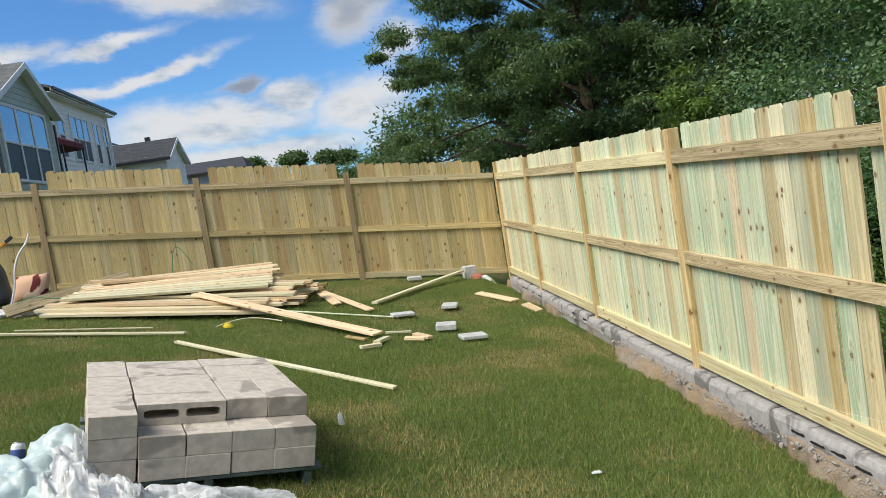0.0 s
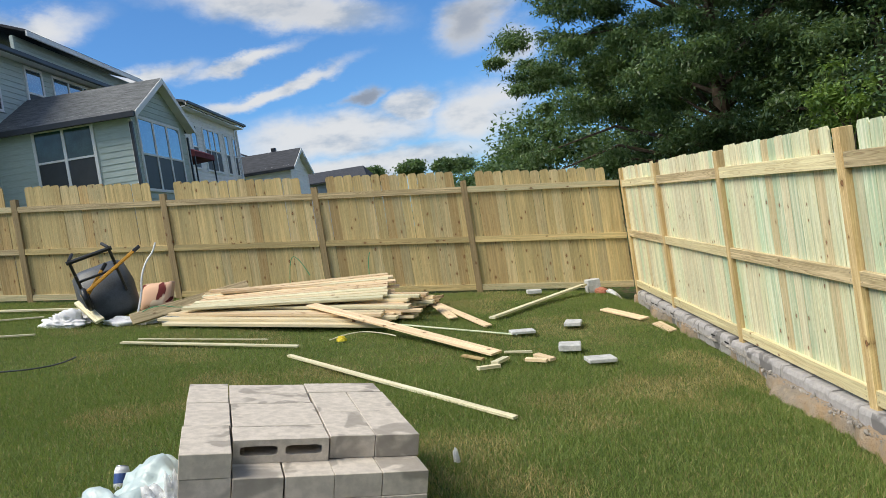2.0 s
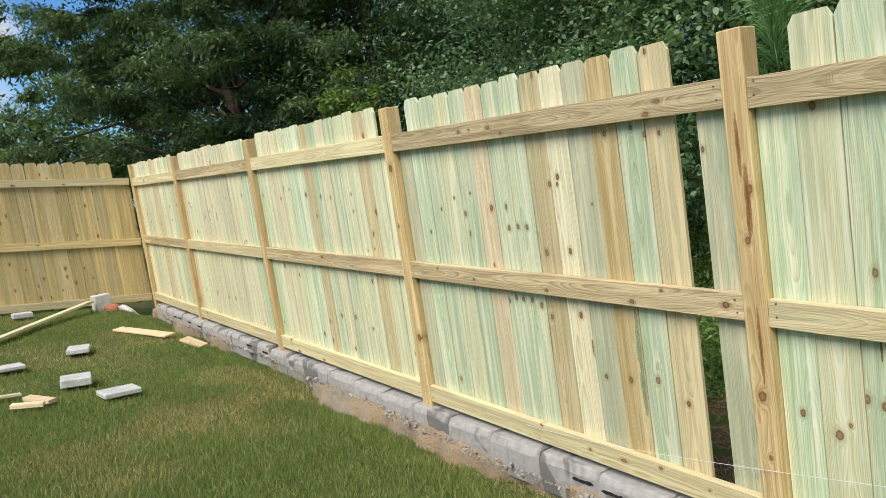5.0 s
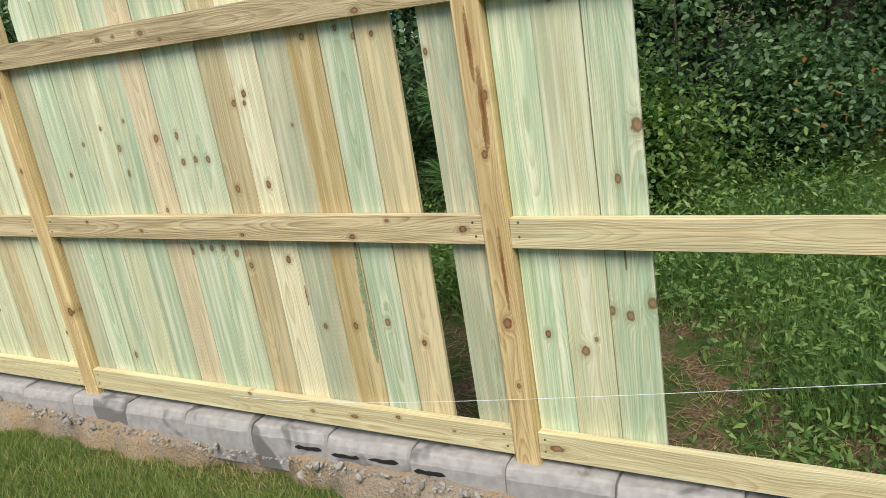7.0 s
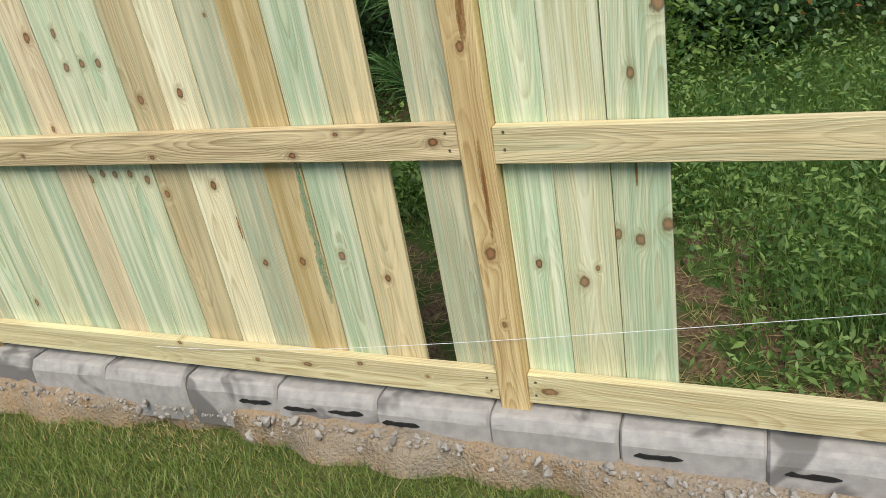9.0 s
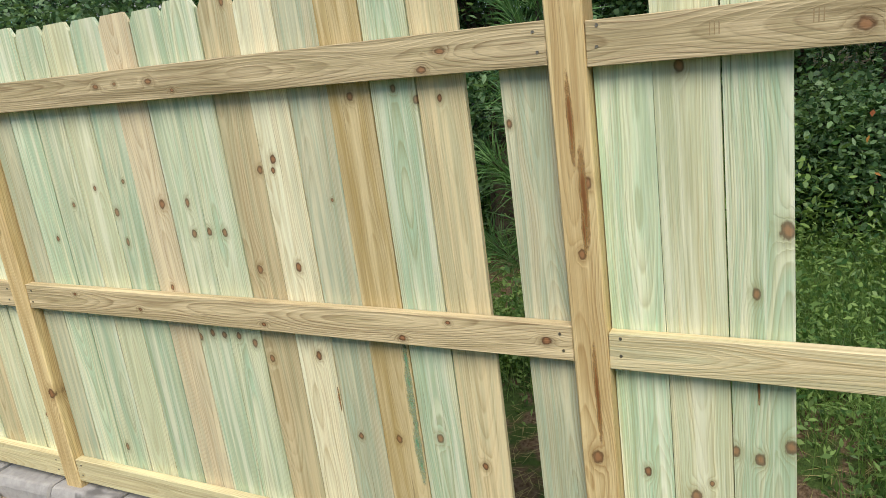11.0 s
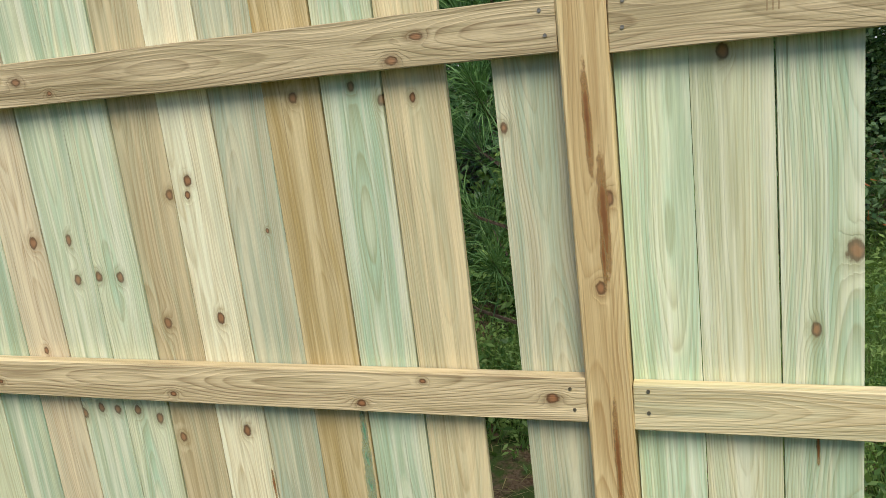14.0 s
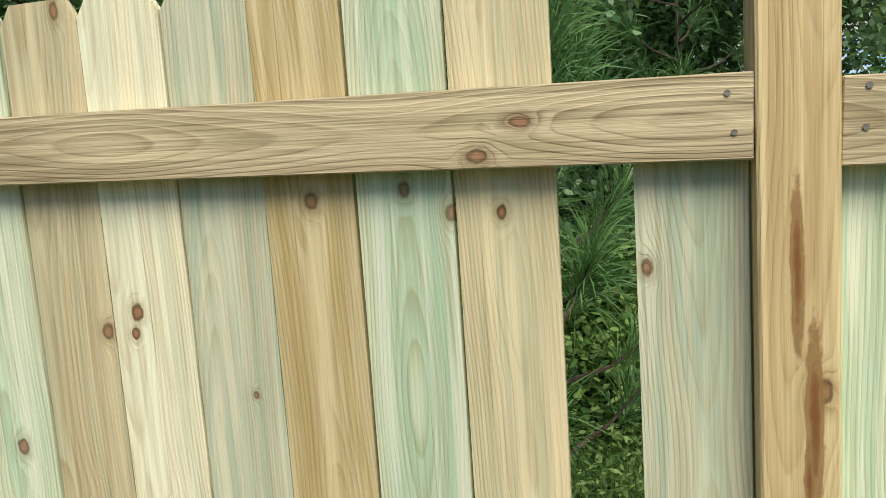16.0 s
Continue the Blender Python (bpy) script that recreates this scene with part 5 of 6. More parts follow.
def can():
    c = tagged(empty("drink_can", pose(-2.50, 4.72, gz(-2.5, 4.72) - 0.035, -14, 14, 30)), "white and blue drink can standing in the grass", "can")
    def lathe(prof, mat, name, label=""):
        bm = bmesh.new()
        prev = None
        for r, z in prof:
            ring = [bm.verts.new((r * math.cos(a), r * math.sin(a), z)) for a in (2 * math.pi * k / 20 for k in range(20))]
            if prev:
                for k in range(20):
                    f = bm.faces.new((prev[k], prev[(k + 1) % 20], ring[(k + 1) % 20], ring[k]))
                    f.smooth = True
            else:
                bm.faces.new(ring[::-1])
            prev = ring
        bm.faces.new(prev)
        part(name, bm, mat, c, label)
    lathe([(0.034, 0), (0.042, 0.012), (0.042, 0.135), (0.034, 0.155)], plain("can_white", (0.70, 0.72, 0.76), 0.3, 0.5), "body", "white can body")
    lathe([(0.0426, 0.06), (0.0428, 0.062), (0.0428, 0.115), (0.0426, 0.117)], plain("can_blue", (0.05, 0.10, 0.30), 0.35, 0.5), "band", "blue printed band")
    lathe([(0.034, 0.155), (0.036, 0.160), (0.033, 0.162)], plain("can_lid", (0.6, 0.6, 0.62), 0.25, 0.5, 0.9), "lid", "bare metal lid")


can()


# ---- lumber ----
def on_ground(x, y, up=0.0):
    return Vector((x, y, gz(x, y) + up))


def loose(a, b, w=0.14, th=0.02, mat=None, label="fresh pine board lying on the lawn", up=0.035, up2=None, name="loose_board", face=(0, 0, 1)):
    p, q = on_ground(*a, up + th), on_ground(*b, (up if up2 is None else up2) + th)
    return tagged(lay(name, p, q, face, w, th, mat or FRESH), label, "board", "loose boards")


def lumber_pile():
    pile = tagged(empty("lumber_pile"), "stacked fresh pine fence boards lying across the lawn", "lumber")
    dirv = Vector((2.80, -0.42, 0)).normalized()
    across = Vector((0.15, 0.99, 0))
    start = Vector((-4.42, 9.95, 0))
    heights = [1, 2, 3, 3, 4, 4, 5, 6, 6]
    for k, n in enumerate(heights):
        for j in range(n):
            if j < n - 4:
                continue
            s = start + across * (0.152 * k + R.uniform(-0.02, 0.02)) + dirv * (R.uniform(-0.10, 0.16) + 0.05 * k + (0.18 if k > 3 else 0))
            e = s + dirv * (2.95 - 0.03 * k + R.uniform(-0.12, 0.05))
            skew = Vector((0, R.uniform(-0.06, 0.06), 0))
            z = 0.05 + (j + 1) * 0.042
            a = Vector((s.x, s.y, gz(s.x, s.y) + z))
            b = Vector((e.x, e.y, gz(e.x, e.y) + z)) + skew
            lay("board", a, b, (0, 0, 1), 0.142, 0.038, R.choice([FRESH, FRESH, CREAM, PEACH]), pile, bev=0.003)
    for (ax, ay, az), (bx, by, bz) in (((-4.05, 10.90, .345), (-1.35, 11.15, .355)), ((-3.95, 10.60, .31), (-1.40, 10.90, .32)), ((-3.80, 10.80, .385), (-1.50, 11.35, .43)),
                                       ((-4.00, 10.95, .385), (-1.70, 11.05, .395)), ((-4.15, 10.42, .255), (-1.45, 10.62, .27))):
        lay("board", on_ground(ax, ay, az), on_ground(bx, by, bz), (0, 0, 1), 0.142, 0.036, FRESH, pile)
    for k in range(10):                                        # the topmost boards, fanned out and rising to one end
        a = on_ground(-4.05 + R.uniform(-0.1, 0.1), 10.22 + 0.085 * k, 0.25 + 0.010 * k)
        b = on_ground(-1.42 + R.uniform(-0.12, 0.1), 10.36 + 0.125 * k, 0.30 + 0.022 * k)
        lay("board", a, b, (0, -0.12, 1), 0.142, 0.034, R.choice([FRESH, FRESH, CREAM, PEACH]), pile, bev=0.003)
    for k in range(4):
        p = on_ground(-2.0 - 0.7 * k, 10.9, 0.0)
        part("bearer", box(0.09, 1.5, 0.06, 0.003), POSTB, pile, "dark bearer under the stack", Matrix.Translation(p) @ Matrix.Rotation(SLOPE, 4, "Y"))
    dark = [(0.05 * k, R.uniform(0.1, 0.3)) for k in range(6)]
    for k, (dx, dz) in enumerate(dark):
        p = on_ground(-1.30 + dx, 10.95 + 0.12 * k, 0.04 + 0.04 * (k % 3))
        lay("offcut", p, p + Vector((0.28, -0.03, 0)), (0, 0, 1), 0.13, 0.038, POSTB, pile, "short dark offcut")


lumber_pile()
tagged(lay("loose_board", (-2.44, 10.2, 1.095), (-0.16, 7.90, 0.52), (0, 0, 1), 0.16, 0.024, FRESH), "fresh pine board leaning from the stack to the lawn", "board", "loose boards")
loose((-2.29, 8.12), (-0.12, 5.92), 0.055, 0.022, CREAM, up=0.02)
loose((-4.42, 8.95), (-2.29, 8.58), 0.07, 0.02, CREAM, "thin pale lath lying on the lawn")
loose((-4.30, 9.12), (-2.75, 9.05), 0.03, 0.012, CREAM, "splintered thin lath on the lawn")
loose((-6.38, 9.45), (-5.85, 9.67), 0.07, 0.02, CREAM, "pale offcut lying on the lawn")
loose((-7.6, 10.40), (-6.49, 11.01), 0.08, 0.02, CREAM, "pale lath lying beside the wheelbarrow")
loose((-7.9, 11.5), (-5.9, 11.75), 0.09, 0.03, CREAM, "pale lath along the fence foot")
loose((-1.18, 12.45), (-0.62, 10.15), 0.12, 0.02, FRESH, "fresh pine board crossing another on the lawn")
loose((-0.98, 11.7), (-0.19, 9.50), 0.10, 0.02, FRESH, "fresh pine board crossing another on the lawn")
loose((-0.12, 10.15), (1.42, 12.28), 0.10, 0.03, CREAM, "pine board leaning on a block near the fence corner", 0.03, 0.13)
loose((1.37, 10.44), (1.72, 9.64), 0.13, 0.02, FRESH, "short pine board lying on the lawn")
loose((1.80, 9.42), (1.93, 9.22), 0.14, 0.02, FRESH, "short pine offcut near the soil strip")
loose((-0.36, 7.28), (-0.16, 7.36), 0.07, 0.03, CREAM, "small pale offcut on the lawn")
loose((-0.20, 7.48), (-0.08, 7.72), 0.08, 0.03, CREAM, "small pale offcut on the lawn")
loose((-0.08, 8.02), (0.20, 8.05), 0.05, 0.02, CREAM, "small pale offcut on the lawn")
loose((0.10, 7.62), (0.30, 7.55), 0.06, 0.03, FRESH, "small pale offcut on the lawn")
loose((0.22, 7.85), (0.36, 7.60), 0.07, 0.03, FRESH, "small pale offcut on the lawn")
loose((-1.3, 9.75), (0.12, 8.95), 0.035, 0.012, MINT, "thin greenish lath on the lawn", 0.03)
loose((-0.5, 7.9), (-0.3, 7.7), 0.05, 0.02, RUST, "reddish offcut at the foot of the leaning board")


def caps():
    for (x, y, w, d, h, rz, lab) in ((0.18, 9.05, 0.28, 0.2, 0.035, 8, "pale concrete cap on the lawn"), (0.82, 9.45, 0.20, 0.30, 0.045, -12, "pale concrete cap on the lawn"),
                                     (0.60, 8.20, 0.23, 0.25, 0.065, -8, "thicker pale concrete block on the lawn"), (0.80, 7.58, 0.27, 0.22, 0.04, 6, "pale concrete cap on the lawn"),
                                     (0.61, 12.10, 0.22, 0.18, 0.06, 4, "pale concrete cap on the lawn")):
        ob = new("paver", to_mesh("paver", box(w, d, h, 0.007), CAPC))
        ob.matrix_basis = Matrix.Translation(on_ground(x, y, 0.035)) @ Matrix.Rotation(SLOPE * 0.7, 4, "Y") @ Matrix.Rotation(radians(rz), 4, "Z")
        tagged(ob, lab, "paver", "caps on the lawn")
    ob = new("concrete_block", to_mesh("concrete_block", box(0.2, 0.2, 0.22, 0.008), CAPC))
    ob.matrix_basis = Matrix.Translation(on_ground(1.57, 12.38, 0.0)) @ Matrix.Rotation(radians(8), 4, "Z")
    tagged(ob, "pale concrete block standing by the fence corner", "block")


caps()


# ---- wheelbarrow, bag, scraps by the back fence ----
BLACKP = plain("black_steel", (0.018, 0.02, 0.022), 0.4, 0.5, 0.2)
TUB = plain("grey_poly_tub", (0.075, 0.085, 0.10), 0.45, 0.4, 0, 0.35, 4)
YELLOW = plain("yellow_handle", (0.62, 0.30, 0.03), 0.5, 0.4)


def rod(bm, a, b, r, sides=8):
    limb(bm, [a, b], [r, r], sides)


def wheelbarrow():
    base = on_ground(-5.35, 10.85, 0.02)
    wb = tagged(empty("wheelbarrow", Matrix.Translation(base) @ Matrix.Rotation(radians(-14), 4, "Y") @ Matrix.Rotation(radians(24), 4, "Z")), "overturned grey wheelbarrow with black frame and yellow handles", "wheelbarrow")
    # tub stands on its nose, its underside towards the yard
    bm = bmesh.new()
    lv = [(0.0, 0.30, -0.20, 0.16), (0.10, 0.36, -0.28, 0.18), (0.45, 0.40, -0.24, 0.2), (0.74, 0.36, -0.10, 0.2), (0.80, 0.30, 0.02, 0.2)]
    prev = None
    for z, hw, y0, y1 in lv:
        o = [(-hw, y1), (-hw * 0.82, y0 + 0.05), (-hw * 0.6, y0), (hw * 0.6, y0), (hw * 0.82, y0 + 0.05), (hw, y1)]
        ring = [bm.verts.new((x, y, z)) for x, y in o]
        if prev:
            for k in range(5):
                bm.faces.new((prev[k], prev[k + 1], ring[k + 1], ring[k])).smooth = True
        else:
            bm.faces.new(ring[::-1])
        prev = ring
    bm.faces.new(prev)
    part("tub", bm, TUB, wb, "scuffed grey plastic tub")
    bm = bmesh.new()
    for s in (-1, 1):
        rod(bm, (s * 0.26, -0.28, 0.42), (s * 0.26, -0.48, 0.92), 0.022)
        rod(bm, (s * 0.26, -0.48, 0.92), (s * 0.20, -0.30, 1.02), 0.022)
        rod(bm, (s * 0.26, -0.26, 0.30), (s * 0.26, -0.46, 0.70), 0.018)
    rod(bm, (-0.30, -0.47, 0.90), (0.30, -0.47, 0.90), 0.028)
    rod(bm, (-0.28, -0.40, 0.62), (0.28, -0.40, 0.62), 0.018)
    part("leg_frame", bm, BLACKP, wb, "black steel leg frame")
    for a, b in (((-0.29, -0.50, 0.42), (0.60, -0.47, 0.78)), ((-0.25, -0.30, 0.40), (0.12, -0.36, 0.72))):
        hnd = lay("handle", a, b, (0, -1, 0.2), 0.04, 0.04, YELLOW, wb, "yellow painted wooden handle", 0.006)
        ln = (Vector(b) - Vector(a)).length
        part("grip", box(0.046, 0.046, 0.12, 0.01), BLACKP, hnd, "black rubber grip", pose(0, 0.02, ln - 0.08))
    bm = bmesh.new()
    prev = None
    for k in range(25):
        a = 2 * math.pi * k / 24
        c = Vector((-0.24, -0.42 + 0.13 * math.cos(a), 0.36 + 0.13 * math.sin(a)))
        u = Vector((0, math.cos(a), math.sin(a)))
        ring = [bm.verts.new(c + 0.04 * (math.cos(q) * u + math.sin(q) * Vector((1, 0, 0)))) for q in (2 * math.pi * i / 8 for i in range(8))]
        if prev:
            for i in range(8):
                bm.faces.new((prev[i], prev[(i + 1) % 8], ring[(i + 1) % 8], ring[i])).smooth = True
        prev = ring
    tyre = part("tyre", bm, BLACKP, wb, "black rubber tyre")
    part("rim", prism([(0.1 * math.cos(a), 0.1 * math.sin(a)) for a in (2 * math.pi * k / 16 for k in range(16))], 0.03), GREYS, tyre, "grey wheel rim", pose(-0.255, -0.42, 0.36, 0, 0, 90))


wheelbarrow()


def cement_bag():
    b = tagged(empty("cement_bag", Matrix.Translation(on_ground(-5.05, 11.45, 0.0)) @ Matrix.Rotation(radians(-18), 4, "Z")), "tan and dark red paper cement bag propped near the fence", "bag")
    m, nt, bs = material("bag_paper", 0.8, 0.2)
    tc = nt.nodes.new("ShaderNodeTexCoord").outputs["Object"]
    n = noise_tex(nt, tc, 3.2, 2, 0.4, 0.8)
    c = mixc(nt, ramp(nt, n, 0.52, 0.55), (0.62, 0.40, 0.28), (0.12, 0.02, 0.02))
    nt.links.new(mixc(nt, ramp(nt, noise_tex(nt, tc, 2.2, 2), 0.55, 0.58), c, (0.70, 0.58, 0.44)), bs.inputs["Base Color"])
    bm = bmesh.new()
    bmesh.ops.create_cube(bm, size=1.0)
    bmesh.ops.subdivide_edges(bm, edges=bm.edges, cuts=7, use_grid_fill=True)
    for v in bm.verts:
        x, y, z = v.co
        bulge = (1 - (2 * x) ** 4) * (1 - (2 * z) ** 4)
        v.co = Vector((x * 0.55, y * (0.07 + 0.20 * bulge), (z + 0.5) * 0.42 + 0.03 * noise.noise((x * 5, y * 5, z * 5))))
    for f in bm.faces:
        f.smooth = True
    part("sack", bm, m, b, "", pose(0, 0, 0.0, -22))


cement_bag()


def by_barrow():
    h = tagged(empty("paper_heap"), "crumpled grey-white paper and sheeting beside the wheelbarrow", "paper")
    crumple("sheet", PAPER, h, on_ground(-5.85, 10.45, 0.02), (0.30, 0.2, 0.16), 3, "", 0.35)
    crumple("sheet", PAPER, h, on_ground(-5.62, 10.85, 0.02), (0.22, 0.2, 0.30), 4, "pale teal sheeting", 0.35)
    crumple("sheet", PAPER, h, on_ground(-5.0, 10.45, 0.02), (0.34, 0.12, 0.09), 11, "", 0.3)
    crumple("sheet", FILM, h, on_ground(-4.45, 10.6, 0.02), (0.35, 0.15, 0.08), 12, "clear film", 0.4)
    tagged(lay("loose_board", on_ground(-5.82, 10.75, 0.30), on_ground(-5.30, 10.25, 0.12), (0, -0.5, 1), 0.12, 0.04, CREAM), "short pale board propped on the paper heap", "board", "loose boards")
    tagged(lay("loose_board", on_ground(-4.85, 10.20, 0.12), on_ground(-3.55, 11.25, 0.42), (0.4, -0.8, 0.5), 0.16, 0.04, RAIL), "long pale rail leaning on the lumber stack", "board", "loose boards")
    tagged(lay("loose_board", on_ground(-6.05, 10.55, 0.07), on_ground(-5.75, 10.50, 0.09), (0, -0.3, 1), 0.14, 0.08, RUST), "short reddish wood block beside the paper heap", "board", "loose boards")
    t = tube([on_ground(-4.95, 10.55, 0.05), on_ground(-4.86, 10.65, 0.35), on_ground(-4.90, 10.8, 0.58), on_ground(-4.84, 10.9, 0.80), on_ground(-4.74, 11.0, 0.94), on_ground(-4.70, 11.0, 1.06)], 0.014, "white_pipe", WHITE)
    tagged(t, "bent white flexible pipe standing beside the wheelbarrow", "pipe")


by_barrow()
HOSE = plain("dark_hose", (0.075, 0.085, 0.09), 0.5, 0.4)
GREENS = plain("green_strap", (0.06, 0.30, 0.14), 0.45, 0.4)
YTAPE = plain("yellow_tape", (0.70, 0.55, 0.04), 0.5, 0.3)
tagged(tube([on_ground(x, y, 0.05) for x, y in ((-6.6, 7.2), (-5.9, 7.35), (-5.17, 7.56), (-4.75, 7.75), (-4.60, 8.05), (-4.62, 8.3))], 0.008, "garden_hose", HOSE), "dark garden hose curling over the lawn", "hose")
for pts in (((-3.10, 11.9, 0.3), (-3.05, 11.9, 0.75), (-2.9, 11.9, 0.72), (-2.75, 11.8, 0.45)), ((-1.85, 11.8, 0.40), (-1.85, 11.9, 0.70), (-1.80, 11.9, 0.78)), ((-4.9, 10.35, 0.1), (-4.6, 10.3, 0.3), (-4.2, 10.4, 0.2), (-4.0, 10.5, 0.25))):
    tagged(tube([on_ground(*p) for p in pts], 0.006, "strap", GREENS, res=1), "loose green plastic packing strap by the lumber", "strap", "packing straps")
tagged(tube([on_ground(*p) for p in ((-2.0, 8.85, 0.05), (-1.8, 9.0, 0.10), (-1.5, 9.05, 0.09), (-1.25, 8.9, 0.05))], 0.008, "strap", CREAM, res=1), "pale curl of packing strap on the lawn", "strap", "packing straps")
crumple("tape_scrap", YTAPE, None, on_ground(-1.88, 8.92, 0.03), (0.06, 0.04, 0.05), 13)
tagged(bpy.data.objects["tape_scrap"], "crumpled scrap of yellow tape on the lawn", "tape")
crumple("litter_scrap", PAPER, None, on_ground(1.85, 12.25, 0.02), (0.11, 0.09, 0.06), 14)
tagged(bpy.data.objects["litter_scrap"], "crumpled white and red litter in the fence corner", "litter")
crumple("litter_rag", plain("rag_red", (0.40, 0.16, 0.10), 0.8), None, on_ground(1.68, 12.3, 0.02), (0.13, 0.1, 0.07), 15)
tagged(bpy.data.objects["litter_rag"], "dull red rag in the fence corner", "rag")
crumple("paper_tag", PAPER, None, on_ground(-0.53, 4.80, 0.05), (0.018, 0.012, 0.07), 17)
tagged(bpy.data.objects["paper_tag"], "small white paper tag standing in the grass", "paper")
crumple("paper_scrap", PAPER, None, on_ground(0.88, 3.95, 0.03), (0.03, 0.014, 0.010), 18)
tagged(bpy.data.objects["paper_scrap"], "small white paper scrap in the grass", "paper")

# ---- mason's line, stones, screws ----
tagged(tube([(2.29, 4.62, 0.245), (2.285, 4.2, 0.25), (2.285, 3.2, 0.368), (2.285, 2.1, 0.53), (2.285, 0.745, 0.73)], 0.0010, "string_line", WHITE, res=1), "thin white mason's line stretched along the fence", "string")


def stones():
    gen = np.random.default_rng(5)
    m1 = concrete("rubble", (0.36, 0.335, 0.31), 0.3)
    bm = bmesh.new()
    for k in range(2000):
        y = 0.5 + 11.5 * gen.random() ** 1.7
        x = 2.222 - abs(gen.normal(0, 0.045 if y < 6 else 0.015))
        r = 0.0035 + 0.009 * gen.random() ** 2.5 + (0.016 if gen.random() < 0.05 else 0)
        z = gz(x, y) + 0.118 - 0.1 * max(0, 2.15 - x) + r * 0.1
        q = bmesh.ops.create_icosphere(bm, subdivisions=1, radius=r, matrix=Matrix.Translation((x, y, z)) @ Euler(gen.uniform(0, 6, 3)).to_matrix().to_4x4() @ Matrix.Diagonal((1, 0.75, 0.6, 1)))
        for v in q["verts"]:
            v.co += Vector(gen.normal(0, r * 0.14, 3))
    ob = new("rubble_stones", to_mesh("rubble_stones", bm, m1))
    tagged(ob, "broken mortar lumps and small stones along the footing", "stones", kind="stuff")


stones()


def screws():
    sm = plain("screw_steel", (0.30, 0.27, 0.22), 0.4, 0.5, 0.8)
    me = to_mesh("screw", prism([(0.0042 * math.cos(a), 0.0042 * math.sin(a)) for a in (2 * math.pi * k / 8 for k in range(8))], 0.003), sm)
    for y in (3.185 + 0.049 + 0.03, 3.185 - 0.049 - 0.03, 5.63 - 0.08, 5.63 + 0.08):
        for z in (1.868, 1.058, 0.237):
            for dz in (0.025, 0.075):
                part("screw", me, sm, right_fence, "", Matrix.Translation((XF + 0.001, y + R.uniform(-.006, .006), z + rise(y) - dz)) @ Matrix.Rotation(radians(-90), 4, "Z"))


screws()


# ---- knots, resin and stains on the boards near the unfinished bay ----
def spot_mat(name, core, rim, halo, edge=0.62):
    """A knot: dark core and rim that fade through a halo into the board round it."""
    m, nt, b = material(name, 0.55, 0.3)
    g = nt.nodes.new("ShaderNodeTexCoord").outputs["Generated"]
    sep = nt.nodes.new("ShaderNodeSeparateXYZ")
    nt.links.new(g, sep.inputs[0])
    rnd = nt.nodes.new("ShaderNodeObjectInfo").outputs["Random"]
    ob = nt.nodes.new("ShaderNodeTexCoord").outputs["Object"]
    wob = noise_tex(nt, scaled(nt, ob, (1, 1, 0.5)), 70, 3)
    dx, dz = (ma(nt, "MULTIPLY_ADD", sep.outputs[k], 2.0, -1.0) for k in (0, 2))
    r = ma(nt, "SQRT", ma(nt, "ADD", ma(nt, "MULTIPLY", dx, dx), ma(nt, "MULTIPLY", dz, dz)))
    r = ma(nt, "ADD", r, ma(nt, "MULTIPLY_ADD", wob, 0.8, -0.38))
    c = mixc(nt, ramp(nt, r, 0.10, edge * 0.85), core, rim)
    c = mixc(nt, ma(nt, "MULTIPLY", rnd, 0.45), c, core)
    c = mixc(nt, ramp(nt, r, edge * 0.85, edge), c, halo)
    nt.links.new(c, b.inputs["Base Color"])
    clear = ma(nt, "MAXIMUM", ma(nt, "MULTIPLY", ramp(nt, r, edge * 0.9, edge), 0.55), ramp(nt, r, edge, 0.98))
    mx = nd(nt, "ShaderNodeMixShader", {0: clear, 1: b.outputs[0], 2: nd(nt, "ShaderNodeBsdfTransparent")})
    nt.links.new(mx, nt.nodes["Material Output"].inputs[0])
    return m


PITCH = spot_mat("resin", (0.20, 0.085, 0.03), (0.28, 0.14, 0.05), (0.42, 0.25, 0.10), 0.50)
COPPER = spot_mat("copper_stain", (0.12, 0.27, 0.16), (0.22, 0.36, 0.22), (0.40, 0.46, 0.28), 0.36)


def spots(rows, kinds, name="knot", mat=None, grow=1.45):
    """Knots at (y, z, width, height in millimetres) as properties of the board of that kind that lies there;
    with a material, stains of that size that lie on it."""
    inv = [(o, o.matrix_basis.inverted()) for o in right_fence.children if o.name.split(".")[0] in kinds]
    for y, z, w, h in rows:
        best = None
        for o, im in inv:
            q = im @ Vector((XF, y, z))
            xs = [c[0] for c in o.bound_box]
            zs = [c[2] for c in o.bound_box]
            out = max(abs(q.x) - max(xs), q.z - max(zs), min(zs) - q.z)
            if best is None or out < best[0]:
                best = (out, o, q)
        _, o, q = best
        if mat is None:
            n = sum(1 for key in o.keys() if key.startswith("knot_"))
            if n < 6:
                o["knot_%d" % n] = (q.x, q.z, math.sqrt(w * h) / 2000 * 0.98)
            continue
        sw, sh = w * grow / 2000, h * grow / 2000
        half = max(c[0] for c in o.bound_box) - 0.001
        out = [(max(-half, min(half, q.x + sw * math.cos(a))) - q.x, sh * math.sin(a)) for a in (2 * math.pi * k / 18 for k in range(18))]
        part(name, prism(out, 0.00008), mat, o, "", pose(q.x, -0.0009 - 0.00012 * len(o.children), q.z))


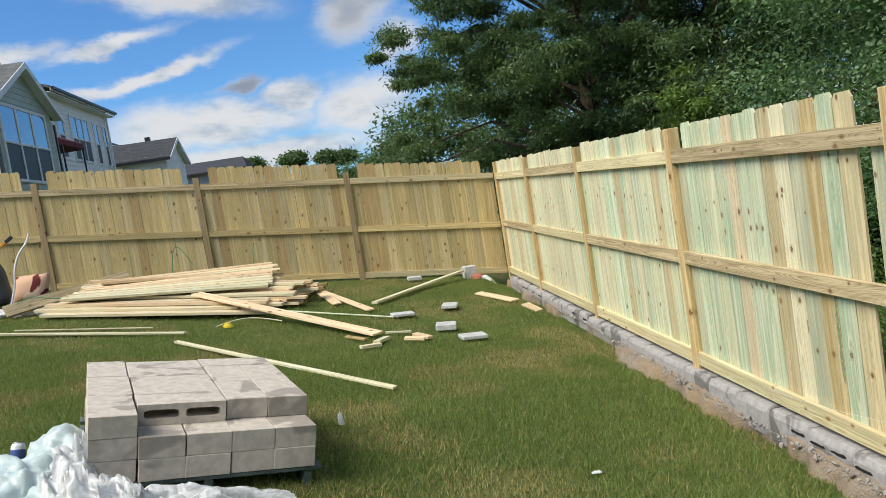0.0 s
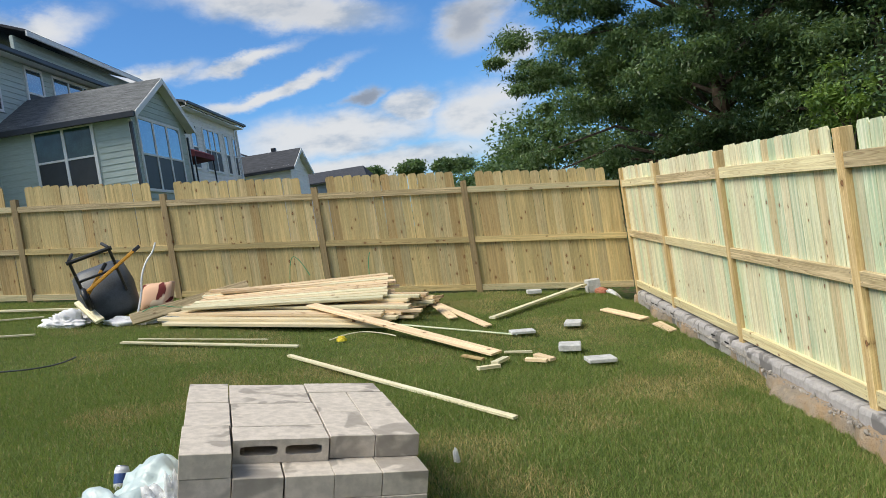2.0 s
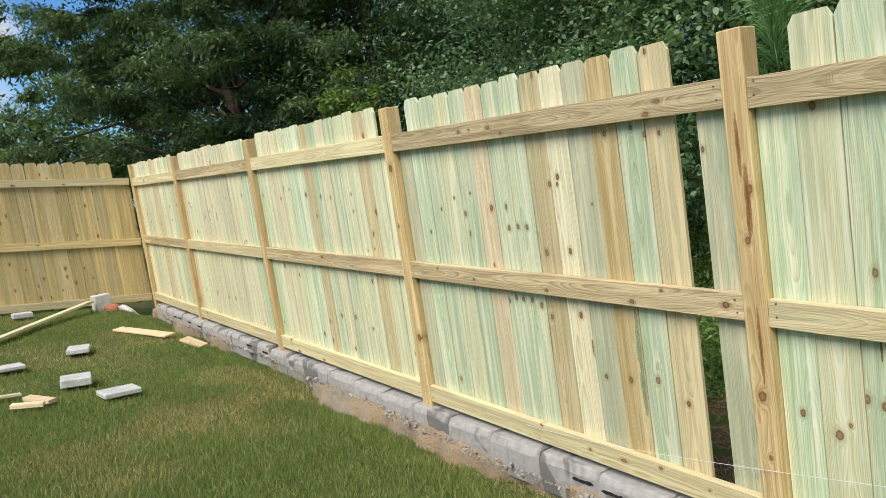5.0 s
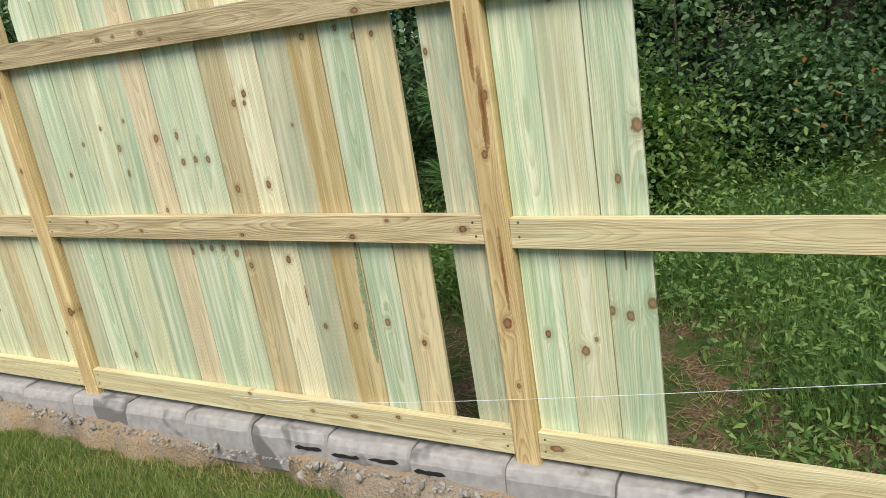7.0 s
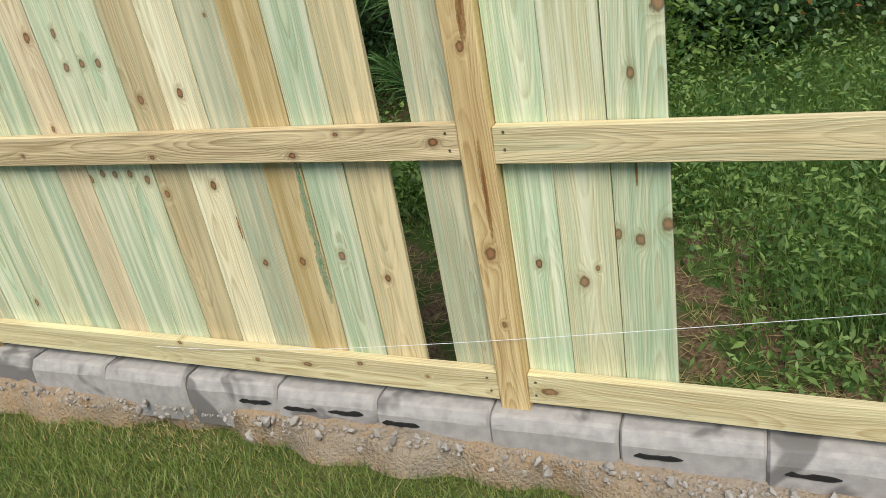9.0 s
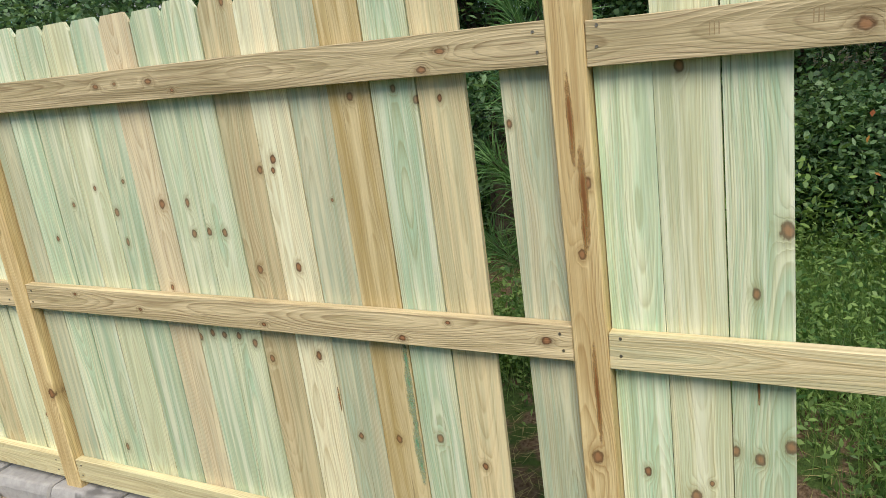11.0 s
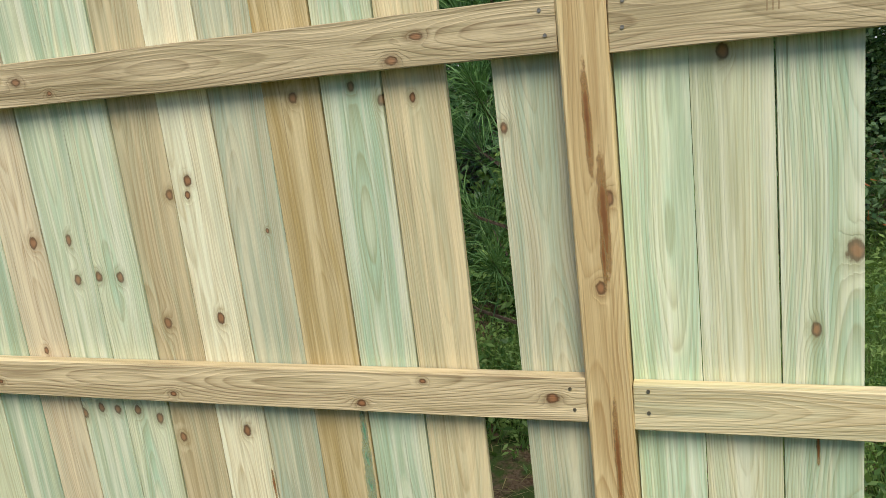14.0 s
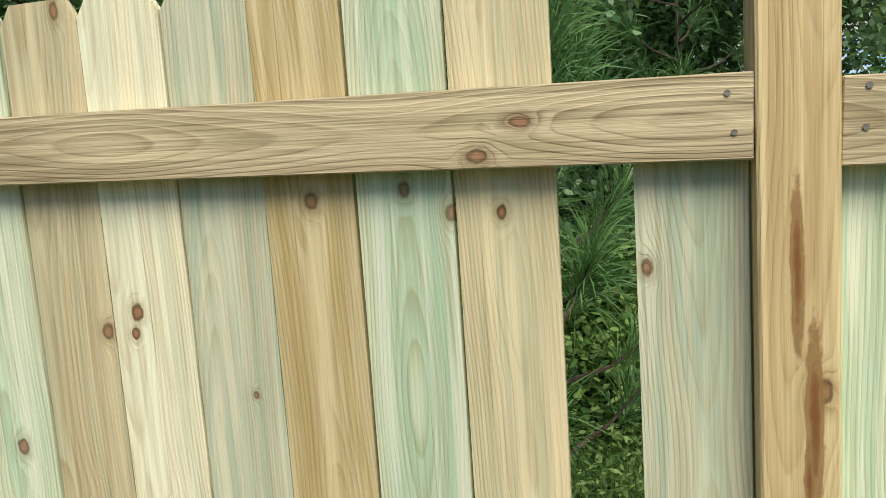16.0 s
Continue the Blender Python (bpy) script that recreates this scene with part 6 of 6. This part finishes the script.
spots([(4.254, 1.533, 19, 27), (4.192, 1.564, 19, 28), (4.199, 1.528, 27, 10), (3.989, 1.425, 10, 11), (3.862, 1.735, 22, 24), (3.713, 1.744, 18, 19),
       (3.643, 1.707, 28, 17), (3.570, 1.704, 16, 19), (4.336, 1.192, 21, 31), (4.168, 1.202, 21, 31), (4.603, 1.320, 17, 32), (4.529, 1.328, 36, 15),
       (4.459, 1.323, 19, 32), (3.371, 1.618, 24, 15)], ("picket",))
spots([(4.152, 0.886, 16, 40), (4.361, 0.858, 18, 28), (4.686, 0.923, 16, 38), (4.622, 0.942, 17, 28), (4.564, 0.938, 20, 28), (4.496, 0.937, 20, 26),
       (4.426, 0.915, 16, 40), (4.034, 0.594, 17, 25), (3.879, 0.604, 19, 30), (3.722, 0.627, 20, 36), (3.573, 0.547, 18, 25), (4.970, 1.405, 16, 42),
       (5.347, 1.304, 14, 22), (4.774, 1.116, 22, 14), (3.061, 0.611, 20, 27)], ("picket",))
spots([(2.932, 0.554, 28, 34), (2.889, 0.599, 14, 14), (2.766, 0.690, 26, 31), (2.826, 0.707, 20, 34), (2.691, 0.736, 24, 50), (2.694, 1.313, 30, 46),
       (2.926, 1.723, 24, 28), (5.06, 1.50, 12, 22), (4.90, 1.52, 12, 20), (5.20, 1.44, 14, 20), (4.73, 1.43, 30, 26)], ("picket",))
spots([(2.766, 0.888, 7, 78), (4.096, 0.725, 10, 88)], ("picket",), "resin_streak", PITCH, 1.3)
spots([(3.185, 1.267, 25, 20), (3.160, 1.456, 17, 46), (3.189, 0.666, 54, 24), (3.180, 0.422, 14, 16), (5.63, 1.72, 20, 70), (5.60, 0.62, 26, 60), (5.64, 1.35, 14, 22)], ("post",))
spots([(3.188, 1.62, 16, 230), (3.168, 1.42, 22, 260), (3.175, 1.33, 12, 120), (3.175, 0.86, 14, 300)], ("post",), "resin_streak", PITCH, 1.25)
spots([(3.593, 1.786, 28, 16), (5.277, 1.086, 14, 14), (4.923, 1.036, 14, 12), (4.330, 1.007, 19, 13), (3.783, 0.990, 26, 15), (3.617, 1.049, 14, 11),
       (3.311, 1.011, 31, 19), (4.510, 0.263, 19, 13), (4.165, 0.211, 22, 14), (3.730, 0.230, 22, 13), (3.481, 0.197, 11, 11), (2.543, 1.772, 38, 26),
       (4.779, 1.863, 12, 12), (4.519, 1.818, 14, 12)], ("rail",))
spots([(3.806, 0.52 + 0.075 * k, 22 + 9 * math.sin(k * 2.3), 120) for k in range(6)], ("picket",), "copper_stain", COPPER, 1.5)


def rail_stamps():
    """Faint mill stamps: rows of plain bars on the unfinished bay's top rail."""
    sm = plain("stamp_ink", (0.34, 0.25, 0.14), 0.8)
    rail = [o for o in right_fence.children if o.name.startswith("rail") and (o.matrix_basis @ Vector((0, 0, 0.3))).y < 3.1 and o.matrix_basis.translation.z > 1.5][0]
    for y in (2.84, 2.63):
        for k in range(3):
            q = rail.matrix_basis.inverted() @ Vector((XF, y + 0.010 * (k - 1), 1.80))
            part("stamp", box(0.030, 0.0006, 0.0026), sm, rail, "faint mill stamp", pose(q.x, -0.0003, q.z))


rail_stamps()
